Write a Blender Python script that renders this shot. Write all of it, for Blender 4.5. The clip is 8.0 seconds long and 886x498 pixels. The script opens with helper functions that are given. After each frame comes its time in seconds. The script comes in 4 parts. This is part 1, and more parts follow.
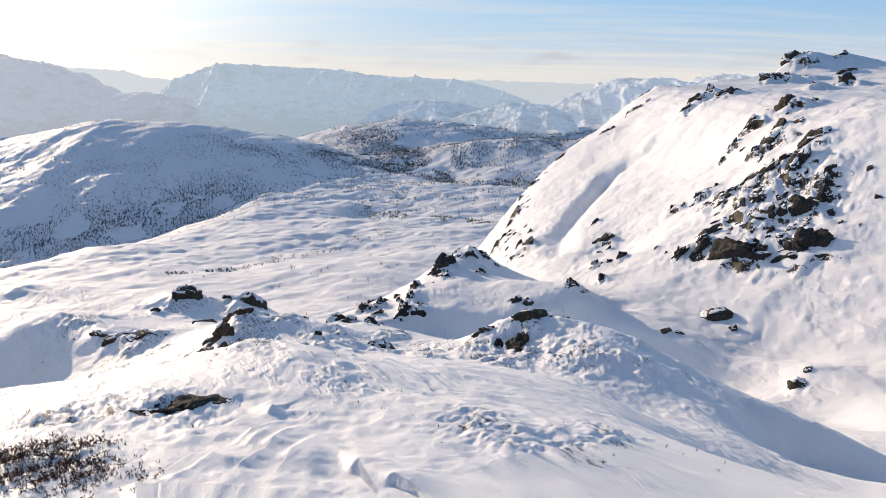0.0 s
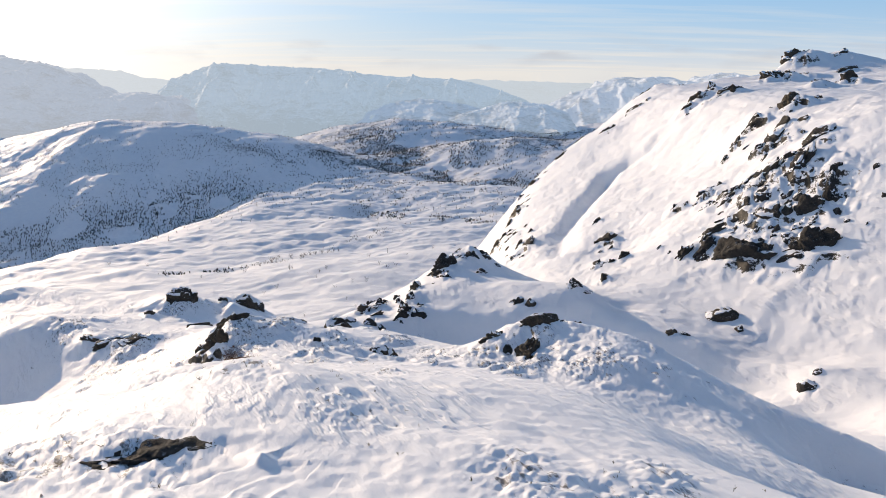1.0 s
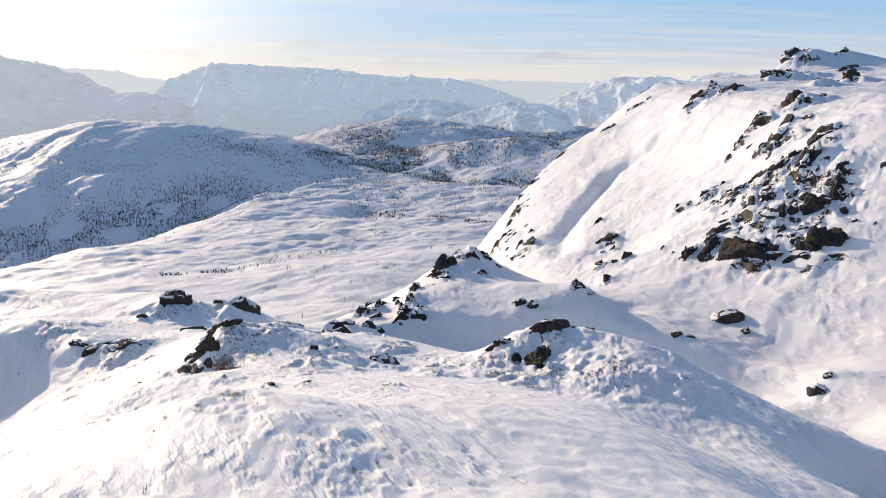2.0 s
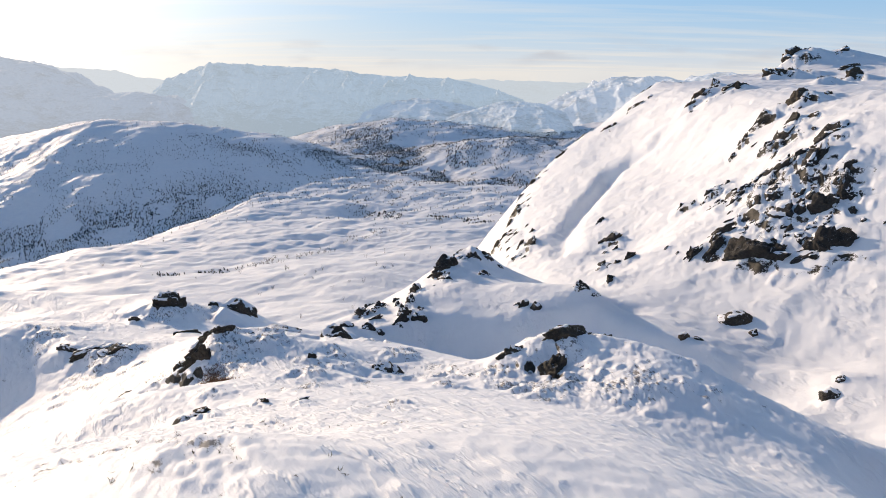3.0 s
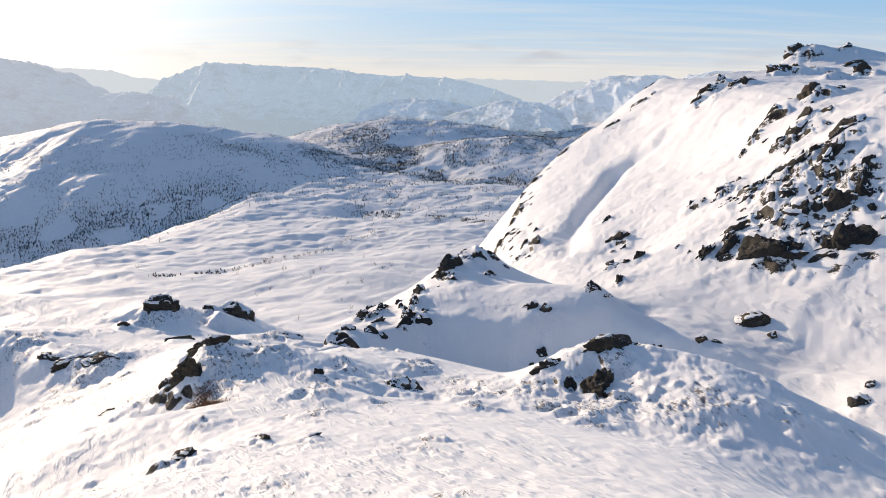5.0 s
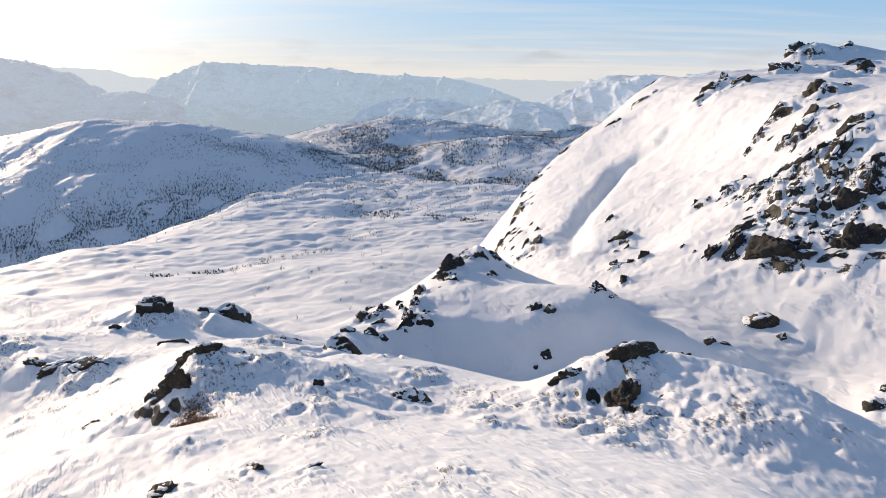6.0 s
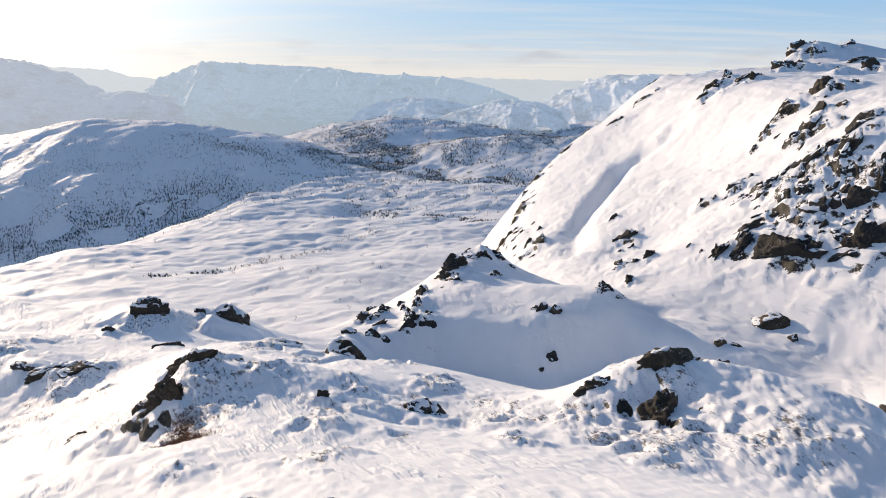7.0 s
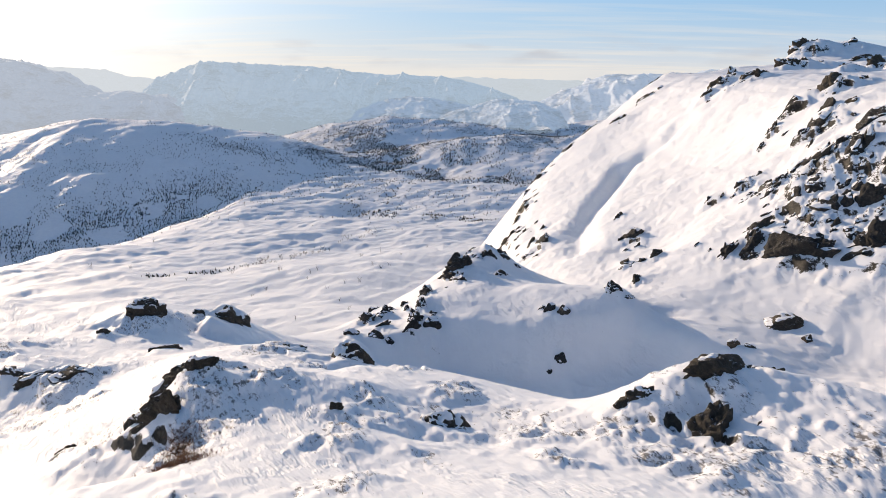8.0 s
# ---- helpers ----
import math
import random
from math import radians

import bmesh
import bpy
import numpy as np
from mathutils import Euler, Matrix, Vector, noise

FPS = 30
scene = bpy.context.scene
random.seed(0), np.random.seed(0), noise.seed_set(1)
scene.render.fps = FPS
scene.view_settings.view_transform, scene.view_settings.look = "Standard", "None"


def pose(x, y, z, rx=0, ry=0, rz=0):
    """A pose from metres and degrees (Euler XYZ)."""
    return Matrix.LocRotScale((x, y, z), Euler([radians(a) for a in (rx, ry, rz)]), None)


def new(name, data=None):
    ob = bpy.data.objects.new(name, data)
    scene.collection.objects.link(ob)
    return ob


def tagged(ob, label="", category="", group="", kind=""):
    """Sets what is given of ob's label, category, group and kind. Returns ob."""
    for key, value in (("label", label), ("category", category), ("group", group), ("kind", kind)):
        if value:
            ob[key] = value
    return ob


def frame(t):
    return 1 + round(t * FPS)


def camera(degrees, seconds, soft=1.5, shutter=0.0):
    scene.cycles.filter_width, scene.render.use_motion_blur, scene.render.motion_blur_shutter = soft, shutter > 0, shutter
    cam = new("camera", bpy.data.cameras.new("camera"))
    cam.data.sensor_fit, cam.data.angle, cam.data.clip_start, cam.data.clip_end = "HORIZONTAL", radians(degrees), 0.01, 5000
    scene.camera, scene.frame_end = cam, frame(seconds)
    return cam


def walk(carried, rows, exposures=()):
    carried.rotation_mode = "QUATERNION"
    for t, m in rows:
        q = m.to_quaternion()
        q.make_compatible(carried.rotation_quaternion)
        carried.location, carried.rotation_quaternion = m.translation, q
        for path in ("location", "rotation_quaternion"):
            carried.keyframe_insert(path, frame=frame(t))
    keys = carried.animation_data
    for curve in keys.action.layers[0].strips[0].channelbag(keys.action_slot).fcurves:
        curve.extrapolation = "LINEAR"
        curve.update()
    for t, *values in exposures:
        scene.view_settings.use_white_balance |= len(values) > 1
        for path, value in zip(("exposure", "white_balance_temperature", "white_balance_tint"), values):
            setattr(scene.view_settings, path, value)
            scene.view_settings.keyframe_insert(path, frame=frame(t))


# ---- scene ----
cam = camera(64, 8.0, soft=0.75)
PATH = [
    (0, pose(0.000, 0.000, 0.000, 76.078, -0.000, 0.000)),
    (0.5, pose(-0.511, 2.308, -0.475, 76.061, 0.062, -0.100)),
    (1, pose(-0.945, 4.840, -0.966, 76.054, 0.093, -0.179)),
    (1.5, pose(-1.323, 7.316, -1.441, 76.057, 0.114, -0.261)),
    (3, pose(-2.714, 15.735, -3.245, 76.050, 0.114, -0.470)),
    (3.5, pose(-3.425, 18.323, -3.937, 76.064, 0.119, -0.540)),
    (4, pose(-4.225, 20.957, -4.614, 76.071, 0.165, -0.597)),
    (4.5, pose(-4.895, 23.393, -5.251, 76.055, 0.208, -0.657)),
    (6, pose(-6.535, 31.556, -7.227, 76.014, 0.241, -0.869)),
    (6.5, pose(-7.132, 34.250, -7.934, 76.011, 0.240, -0.916)),
    (7, pose(-7.908, 36.999, -8.742, 75.999, 0.238, -0.973)),
    (7.5, pose(-8.850, 39.672, -9.535, 75.982, 0.239, -1.025)),
    (8, pose(-9.878, 42.647, -10.413, 75.991, 0.274, -1.097)),
]
walk(cam, PATH)

# ---- world, sun, exposure ----
SUN_AZ, SUN_EL = -40.0, 14.5          # degrees from +y towards +x, degrees up
scene.view_settings.exposure = 0.27
az, el = radians(SUN_AZ), radians(SUN_EL)
to_sun = Vector((math.sin(az) * math.cos(el), math.cos(az) * math.cos(el), math.sin(el)))

world = bpy.data.worlds.new("winter_sky")
scene.world = world
world.use_nodes = True
wt = world.node_tree
wt.nodes.clear()


def sky_node(kind, op="", **values):
    n = wt.nodes.new(kind)
    if op:
        n.operation = op
    for key, value in values.items():
        n.inputs[int(key[1:])].default_value = value
    return n


def sky_calc(op, a, b=0.0, clamp=False):
    n = sky_node("ShaderNodeMath", op)
    n.use_clamp = clamp
    for value, slot in ((a, 0), (b, 1)):
        if isinstance(value, (int, float)):
            n.inputs[slot].default_value = value
        else:
            wt.links.new(value, n.inputs[slot])
    return n.outputs[0]


def sky_mix(fac, a, colour):
    n = wt.nodes.new("ShaderNodeMix")
    n.data_type = "RGBA"
    wt.links.new(fac, n.inputs[0])
    wt.links.new(a, n.inputs[6])
    n.inputs[7].default_value = (*colour, 1)
    return n.outputs[2]


sky = wt.nodes.new("ShaderNodeTexSky")
sky.sky_type, sky.sun_disc = "NISHITA", False
sky.sun_elevation, sky.sun_rotation = radians(SUN_EL), radians(SUN_AZ)
sky.altitude, sky.air_density, sky.dust_density, sky.ozone_density = 900, 1.0, 0.4, 3.5
way = wt.nodes.new("ShaderNodeTexCoord").outputs["Generated"]
axes = wt.nodes.new("ShaderNodeSeparateXYZ")
wt.links.new(way, axes.inputs[0])
up = sky_calc("MAXIMUM", axes.outputs["Z"], 0.0)
# pale blue low down, white haze over the horizon, whiter towards the sun
facing = sky_node("ShaderNodeVectorMath", "DOT_PRODUCT")
wt.links.new(way, facing.inputs[0])
facing.inputs[1].default_value = to_sun
sunward = sky_calc("POWER", sky_calc("MAXIMUM", facing.outputs["Value"], 0.0), 4.5)
low = sky_calc("POWER", 2.718, sky_calc("MULTIPLY", up, -24.0))
mid = sky_calc("POWER", 2.718, sky_calc("MULTIPLY", up, -3.2))
# streaks of high cloud, on a plane overhead
flat = sky_node("ShaderNodeVectorMath", "DIVIDE")
lift = wt.nodes.new("ShaderNodeCombineXYZ")
for slot in (0, 1, 2):
    wt.links.new(sky_calc("ADD", up, 0.10), lift.inputs[slot])
wt.links.new(way, flat.inputs[0])
wt.links.new(lift.outputs[0], flat.inputs[1])
streak_map = wt.nodes.new("ShaderNodeMapping")
streak_map.inputs["Rotation"].default_value = (0, 0, radians(-14))
streak_map.inputs["Scale"].default_value = (0.35, 1.9, 0.4)
wt.links.new(flat.outputs[0], streak_map.inputs[0])
streaks = sky_node("ShaderNodeTexNoise")
streaks.inputs["Scale"].default_value, streaks.inputs["Detail"].default_value, streaks.inputs["Roughness"].default_value = 1.3, 6, 0.6
wt.links.new(streak_map.outputs[0], streaks.inputs["Vector"])
cirrus = sky_calc("MULTIPLY", sky_calc("SUBTRACT", streaks.outputs["Fac"], 0.47), 3.4, True)
# a low bank of soft grey cloud
bank_map = wt.nodes.new("ShaderNodeMapping")
bank_map.inputs["Scale"].default_value = (7.0, 7.0, 34.0)
wt.links.new(way, bank_map.inputs[0])
puffs = sky_node("ShaderNodeTexNoise")
puffs.inputs["Scale"].default_value, puffs.inputs["Detail"].default_value = 1.5, 5
wt.links.new(bank_map.outputs[0], puffs.inputs["Vector"])
height_band = sky_calc("SUBTRACT", 1.0, sky_calc("MULTIPLY", sky_calc("ABSOLUTE", sky_calc("SUBTRACT", up, 0.025)), 34.0), True)
bank = sky_calc("MULTIPLY", sky_calc("MULTIPLY", sky_calc("SUBTRACT", puffs.outputs["Fac"], 0.52), 5.0, True), height_band)
veil = sky_calc("ADD", sky_calc("ADD", sky_calc("MULTIPLY", low, 0.85), sky_calc("MULTIPLY", sunward, 0.60)), sky_calc("MULTIPLY", sky_calc("MULTIPLY", cirrus, mid), 0.42), True)
scaled = sky_node("ShaderNodeVectorMath", "SCALE")
scaled.inputs["Scale"].default_value = 0.112
wt.links.new(sky.outputs[0], scaled.inputs[0])
toned = sky_mix(sky_calc("MULTIPLY", mid, 0.80), scaled.outputs[0], (0.205, 0.425, 0.735))
toned = sky_mix(veil, toned, (0.69, 0.66, 0.62))
toned = sky_mix(sky_calc("MULTIPLY", bank, 0.6), toned, (0.46, 0.46, 0.49))
glow = sky_node("ShaderNodeVectorMath", "SCALE", i0=(1.0, 0.95, 0.86))
wt.links.new(sky_calc("MULTIPLY", sky_calc("POWER", sky_calc("MAXIMUM", facing.outputs["Value"], 0.0), 16.0), 0.8), glow.inputs["Scale"])
total = sky_node("ShaderNodeVectorMath", "ADD")
wt.links.new(toned, total.inputs[0])
wt.links.new(glow.outputs[0], total.inputs[1])
back = wt.nodes.new("ShaderNodeBackground")
wt.links.new(total.outputs[0], back.inputs[0])
wout = wt.nodes.new("ShaderNodeOutputWorld")
wt.links.new(back.outputs[0], wout.inputs[0])

sun_data = bpy.data.lights.new("sun", "SUN")
sun_data.energy, sun_data.angle, sun_data.color = 4.15, radians(0.53), (1.0, 0.775, 0.555)
sun = new("sun", sun_data)
sun.matrix_world = to_sun.to_track_quat("Z", "Y").to_matrix().to_4x4()

# ---- materials ----


def material(name):
    m = bpy.data.materials.new(name)
    m.use_nodes = True
    nt = m.node_tree
    bsdf = nt.nodes["Principled BSDF"]
    return m, nt, bsdf


def node(nt, kind, **values):
    n = nt.nodes.new(kind)
    for key, value in values.items():
        key = key.replace("_", " ")
        n.inputs[key].default_value = value
    return n


def noise_node(nt, vector, scale, detail=4.0, rough=0.55):
    n = node(nt, "ShaderNodeTexNoise", Scale=scale, Detail=detail, Roughness=rough)
    nt.links.new(vector, n.inputs["Vector"])
    return n.outputs["Fac"]


def ramp(nt, fac, stops):
    n = nt.nodes.new("ShaderNodeValToRGB")
    els = n.color_ramp.elements
    while len(els) < len(stops):
        els.new(0.5)
    for e, (p, c) in zip(els, stops):
        e.position, e.color = p, (*c, 1)
    nt.links.new(fac, n.inputs["Fac"])
    return n.outputs["Color"]


def blend(nt, fac, a, b):
    n = nt.nodes.new("ShaderNodeMix")
    n.data_type = "RGBA"
    for value, slot in ((fac, 0), (a, 6), (b, 7)):
        if isinstance(value, (int, float)):
            n.inputs[slot].default_value = value
        elif isinstance(value, tuple):
            n.inputs[slot].default_value = (*value, 1)
        else:
            nt.links.new(value, n.inputs[slot])
    return n.outputs[2]


def calc(nt, op, a, b=0.0, clamp=False):
    n = nt.nodes.new("ShaderNodeMath")
    n.operation, n.use_clamp = op, clamp
    for value, slot in ((a, 0), (b, 1)):
        if isinstance(value, (int, float)):
            n.inputs[slot].default_value = value
        else:
            nt.links.new(value, n.inputs[slot])
    return n.outputs[0]


def bump(nt, bsdf, layers):
    last = None
    for h, strength, distance in layers:
        n = node(nt, "ShaderNodeBump", Strength=strength, Distance=distance)
        nt.links.new(h, n.inputs["Height"])
        if last:
            nt.links.new(last, n.inputs["Normal"])
        last = n.outputs["Normal"]
    nt.links.new(last, bsdf.inputs["Normal"])


def place(nt):
    return nt.nodes.new("ShaderNodeNewGeometry").outputs["Position"]


def stretched(nt, vector, turn, scale):
    n = nt.nodes.new("ShaderNodeMapping")
    n.vector_type = "TEXTURE"
    n.inputs["Rotation"].default_value = (0, 0, radians(turn))
    n.inputs["Scale"].default_value = tuple(1 / k for k in scale)
    nt.links.new(vector, n.inputs["Vector"])
    return n.outputs[0]


def snow_layers(nt, p):
    """Crust, ripples and grain of wind-packed snow."""
    crust = noise_node(nt, p, 0.9, 6, 0.6)
    ripple = noise_node(nt, stretched(nt, p, 112, (0.16, 1.3, 0.6)), 1.5, 5, 0.62)
    grain = noise_node(nt, p, 14.0, 3, 0.6)
    slabs = noise_node(nt, stretched(nt, p, 120, (0.10, 0.34, 0.25)), 1.0, 7, 0.62)
    broken = noise_node(nt, stretched(nt, p, 100, (0.5, 1.1, 0.8)), 0.42, 8, 0.70)
    # wind-cut edges: slow rises that break off sharply, in patches
    rise = calc(nt, "FRACT", calc(nt, "MULTIPLY", noise_node(nt, stretched(nt, p, 115, (0.12, 0.34, 0.25)), 1.0, 5, 0.6), 7.0))
    where = calc(nt, "MULTIPLY", calc(nt, "SUBTRACT", noise_node(nt, p, 0.07, 3, 0.6), 0.45), 6.0, True)
    cut = calc(nt, "MULTIPLY", calc(nt, "POWER", rise, 3.0), where)
    return [(slabs, 0.16, 0.7), (broken, 0.16, 0.6), (crust, 0.36, 0.13), (cut, 0.5, 0.36), (ripple, 0.08, 0.10), (grain, 0.4, 0.03)]


HEATH = [(0.0, (0.020, 0.016, 0.014)), (0.5, (0.055, 0.042, 0.034)), (0.8, (0.10, 0.076, 0.052)), (1.0, (0.17, 0.14, 0.10))]

# ground snow, with stones and heath showing where the wind has swept it
snow, nt, bsdf = material("snow")
p = place(nt)
tone = noise_node(nt, p, 0.11, 5, 0.6)
white = ramp(nt, tone, [(0.25, (0.83, 0.84, 0.87)), (0.7, (0.90, 0.90, 0.91))])
swept = nt.nodes.new("ShaderNodeAttribute")
swept.attribute_name = "swept"
patches = noise_node(nt, stretched(nt, p, 25, (1.0, 0.45, 1.0)), 2.2, 7, 0.74)
woods = nt.nodes.new("ShaderNodeAttribute")
woods.attribute_name = "scrub"
speck = noise_node(nt, p, 0.07, 8, 0.78)
bare = calc(nt, "MULTIPLY", calc(nt, "SUBTRACT", calc(nt, "ADD", calc(nt, "MULTIPLY", swept.outputs["Fac"], 0.19), patches), 0.705), 13.0, True)
scrub = calc(nt, "MULTIPLY", calc(nt, "SUBTRACT", calc(nt, "ADD", calc(nt, "MULTIPLY", woods.outputs["Fac"], 0.30), speck), 0.74), 9.0, True)
heath = ramp(nt, noise_node(nt, p, 5.0, 5, 0.7), HEATH)
crags = nt.nodes.new("ShaderNodeAttribute")
crags.attribute_name = "crag"
ledges = noise_node(nt, stretched(nt, p, 30, (1.0, 0.7, 1.5)), 0.16, 7, 0.66)
lean = nt.nodes.new("ShaderNodeSeparateXYZ")
nt.links.new(nt.nodes.new("ShaderNodeNewGeometry").outputs["Normal"], lean.inputs[0])
steep = calc(nt, "MULTIPLY", calc(nt, "SUBTRACT", 0.86, lean.outputs["Z"]), 0.9)
broken_edge = calc(nt, "MULTIPLY", calc(nt, "SUBTRACT", noise_node(nt, p, 0.9, 7, 0.7), 0.5), 0.45)
rocky = calc(nt, "ADD", calc(nt, "MULTIPLY", calc(nt, "SUBTRACT", ledges, 0.5), 0.8), calc(nt, "ADD", steep, broken_edge))
stony = calc(nt, "MULTIPLY", calc(nt, "SUBTRACT", calc(nt, "ADD", calc(nt, "MULTIPLY", crags.outputs["Fac"], 0.26), rocky), 0.36), 14.0, True)
stone_tone = ramp(nt, noise_node(nt, p, 0.9, 6, 0.7), [(0.3, (0.012, 0.011, 0.010)), (0.55, (0.040, 0.035, 0.028)), (0.75, (0.11, 0.095, 0.07))])
heath = blend(nt, stony, heath, stone_tone)
colour = blend(nt, calc(nt, "MULTIPLY", scrub, 0.45), blend(nt, calc(nt, "MAXIMUM", calc(nt, "MULTIPLY", bare, 0.82), stony), white, heath), (0.055, 0.058, 0.066))
nt.links.new(colour, bsdf.inputs["Base Color"])
bsdf.inputs["Roughness"].default_value = 0.62
bsdf.inputs["Specular IOR Level"].default_value = 0.25
bump(nt, bsdf, snow_layers(nt, p))

# snow lying on stones
cap_snow, nt, bsdf = material("snow_cap")
p = place(nt)
nt.links.new(ramp(nt, noise_node(nt, p, 0.8, 5), [(0.3, (0.82, 0.83, 0.86)), (0.7, (0.90, 0.90, 0.91))]), bsdf.inputs["Base Color"])
bsdf.inputs["Roughness"].default_value = 0.62
bsdf.inputs["Specular IOR Level"].default_value = 0.25
bump(nt, bsdf, snow_layers(nt, p))


def rock_material(name, dark, mid, light, lichen):
    m, nt, bsdf = material(name)
    p = place(nt)
    info = nt.nodes.new("ShaderNodeObjectInfo")
    big = noise_node(nt, p, 0.35, 5, 0.6)
    fine = noise_node(nt, p, 3.5, 8, 0.7)
    vor = node(nt, "ShaderNodeTexVoronoi", Scale=0.9)
    vor.feature = "DISTANCE_TO_EDGE"
    warp = nt.nodes.new("ShaderNodeMixRGB")
    warp.inputs[0].default_value = 0.25
    nt.links.new(p, warp.inputs[1])
    wn = node(nt, "ShaderNodeTexNoise", Scale=1.2)
    nt.links.new(p, wn.inputs["Vector"])
    nt.links.new(wn.outputs["Color"], warp.inputs[2])
    nt.links.new(warp.outputs[0], vor.inputs["Vector"])
    middle = noise_node(nt, p, 1.1, 7, 0.72)
    mixv = calc(nt, "ADD", calc(nt, "MULTIPLY", middle, 0.6), calc(nt, "MULTIPLY", fine, 0.4))
    base = ramp(nt, mixv, [(0.3, dark), (0.52, mid), (0.72, light)])
    spots = calc(nt, "MULTIPLY", calc(nt, "SUBTRACT", noise_node(nt, p, 1.7, 6, 0.7), 0.56), 9.0, True)
    base = blend(nt, calc(nt, "MULTIPLY", spots, 0.4), base, lichen)
    shade = nt.nodes.new("ShaderNodeHueSaturation")
    nt.links.new(calc(nt, "ADD", calc(nt, "MULTIPLY", info.outputs["Random"], 0.5), 0.75), shade.inputs["Value"])
    nt.links.new(base, shade.inputs["Color"])
    rime = calc(nt, "MULTIPLY", calc(nt, "SUBTRACT", noise_node(nt, p, 1.5, 8, 0.75), 0.57), 10.0, True)
    geo = nt.nodes.new("ShaderNodeNewGeometry")
    up = nt.nodes.new("ShaderNodeSeparateXYZ")
    nt.links.new(geo.outputs["Normal"], up.inputs[0])
    rime = calc(nt, "MULTIPLY", rime, calc(nt, "MULTIPLY", calc(nt, "SUBTRACT", up.outputs["Z"], 0.5), 3.0, True))
    nt.links.new(blend(nt, rime, shade.outputs["Color"], (0.80, 0.83, 0.88)), bsdf.inputs["Base Color"])
    bsdf.inputs["Roughness"].default_value = 0.85
    crack = calc(nt, "MULTIPLY", calc(nt, "SUBTRACT", 0.12, vor.outputs["Distance"], True), -4.0)
    bump(nt, bsdf, [(crack, 0.8, 0.3), (big, 0.8, 1.2), (middle, 0.9, 0.5), (fine, 0.9, 0.14)])
    return m


rock_grey = rock_material("gneiss", (0.010, 0.009, 0.008), (0.036, 0.031, 0.026), (0.115, 0.10, 0.08), (0.075, 0.068, 0.035))
rock_brown = rock_material("mossy_gneiss", (0.014, 0.011, 0.008), (0.052, 0.040, 0.027), (0.15, 0.12, 0.08), (0.10, 0.088, 0.036))


def plain(name, stops, scale=6.0, rough=0.9):
    m, nt, bsdf = material(name)
    p = place(nt)
    info = nt.nodes.new("ShaderNodeObjectInfo")
    fac = calc(nt, "ADD", calc(nt, "MULTIPLY", noise_node(nt, p, scale, 4, 0.6), 0.8), calc(nt, "MULTIPLY", info.outputs["Random"], 0.2))
    nt.links.new(ramp(nt, fac, stops), bsdf.inputs["Base Color"])
    bsdf.inputs["Roughness"].default_value = rough
    bump(nt, bsdf, [(noise_node(nt, p, scale * 3, 4, 0.6), 0.5, 0.02)])
    return m


bark = plain("birch_bark", [(0.3, (0.05, 0.04, 0.035)), (0.6, (0.13, 0.11, 0.10)), (0.8, (0.25, 0.23, 0.21))], 4)
twig = plain("birch_twigs", [(0.3, (0.035, 0.027, 0.025)), (0.7, (0.09, 0.065, 0.055))], 8)
needle = plain("dark_scrub", [(0.3, (0.030, 0.034, 0.036)), (0.7, (0.085, 0.080, 0.070))], 0.08)
heather_red = plain("heather_twigs", [(0.3, (0.055, 0.024, 0.018)), (0.55, (0.13, 0.065, 0.042)), (0.75, (0.24, 0.14, 0.07))], 3)
heather_olive = plain("dry_grass", [(0.3, (0.05, 0.04, 0.018)), (0.7, (0.19, 0.15, 0.075))], 3)


def far_material(name, haze_tint, share, snow_tone, woods_low):
    """A range far off: snow and rock, with haze painted in as emission."""
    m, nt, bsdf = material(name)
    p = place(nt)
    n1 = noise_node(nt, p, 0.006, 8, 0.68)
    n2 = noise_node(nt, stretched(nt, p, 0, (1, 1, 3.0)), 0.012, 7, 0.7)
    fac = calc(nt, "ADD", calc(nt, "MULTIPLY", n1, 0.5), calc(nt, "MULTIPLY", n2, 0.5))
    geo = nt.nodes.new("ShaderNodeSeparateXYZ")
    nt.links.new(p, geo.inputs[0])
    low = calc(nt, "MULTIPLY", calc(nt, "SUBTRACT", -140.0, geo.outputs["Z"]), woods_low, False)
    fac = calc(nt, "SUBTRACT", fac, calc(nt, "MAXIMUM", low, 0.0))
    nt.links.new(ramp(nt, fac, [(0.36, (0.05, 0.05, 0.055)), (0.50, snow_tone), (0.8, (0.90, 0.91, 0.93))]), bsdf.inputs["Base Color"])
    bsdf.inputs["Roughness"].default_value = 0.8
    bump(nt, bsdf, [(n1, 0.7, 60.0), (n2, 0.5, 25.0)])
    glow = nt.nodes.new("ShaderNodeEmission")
    # the painted haze glows brighter towards the sun's side
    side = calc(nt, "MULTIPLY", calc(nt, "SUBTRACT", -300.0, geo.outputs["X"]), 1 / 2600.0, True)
    nt.links.new(blend(nt, side, haze_tint, tuple(0.45 * a + 0.42 for a in haze_tint)), glow.inputs["Color"])
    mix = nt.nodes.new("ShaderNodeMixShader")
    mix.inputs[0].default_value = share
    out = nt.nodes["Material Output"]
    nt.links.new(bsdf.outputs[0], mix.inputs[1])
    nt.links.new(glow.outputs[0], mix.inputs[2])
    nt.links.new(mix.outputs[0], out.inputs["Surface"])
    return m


# ---- noise on arrays ----


def lattice(ix, iy, seed):
    h = (ix.astype(np.int64) * 374761393 + iy.astype(np.int64) * 668265263 + seed * 974711) & 0xFFFFFFFF
    h = ((h ^ (h >> 13)) * 1274126177) & 0xFFFFFFFF
    return ((h ^ (h >> 16)) & 0xFFFFFF) / 16777215.0 * 2 - 1


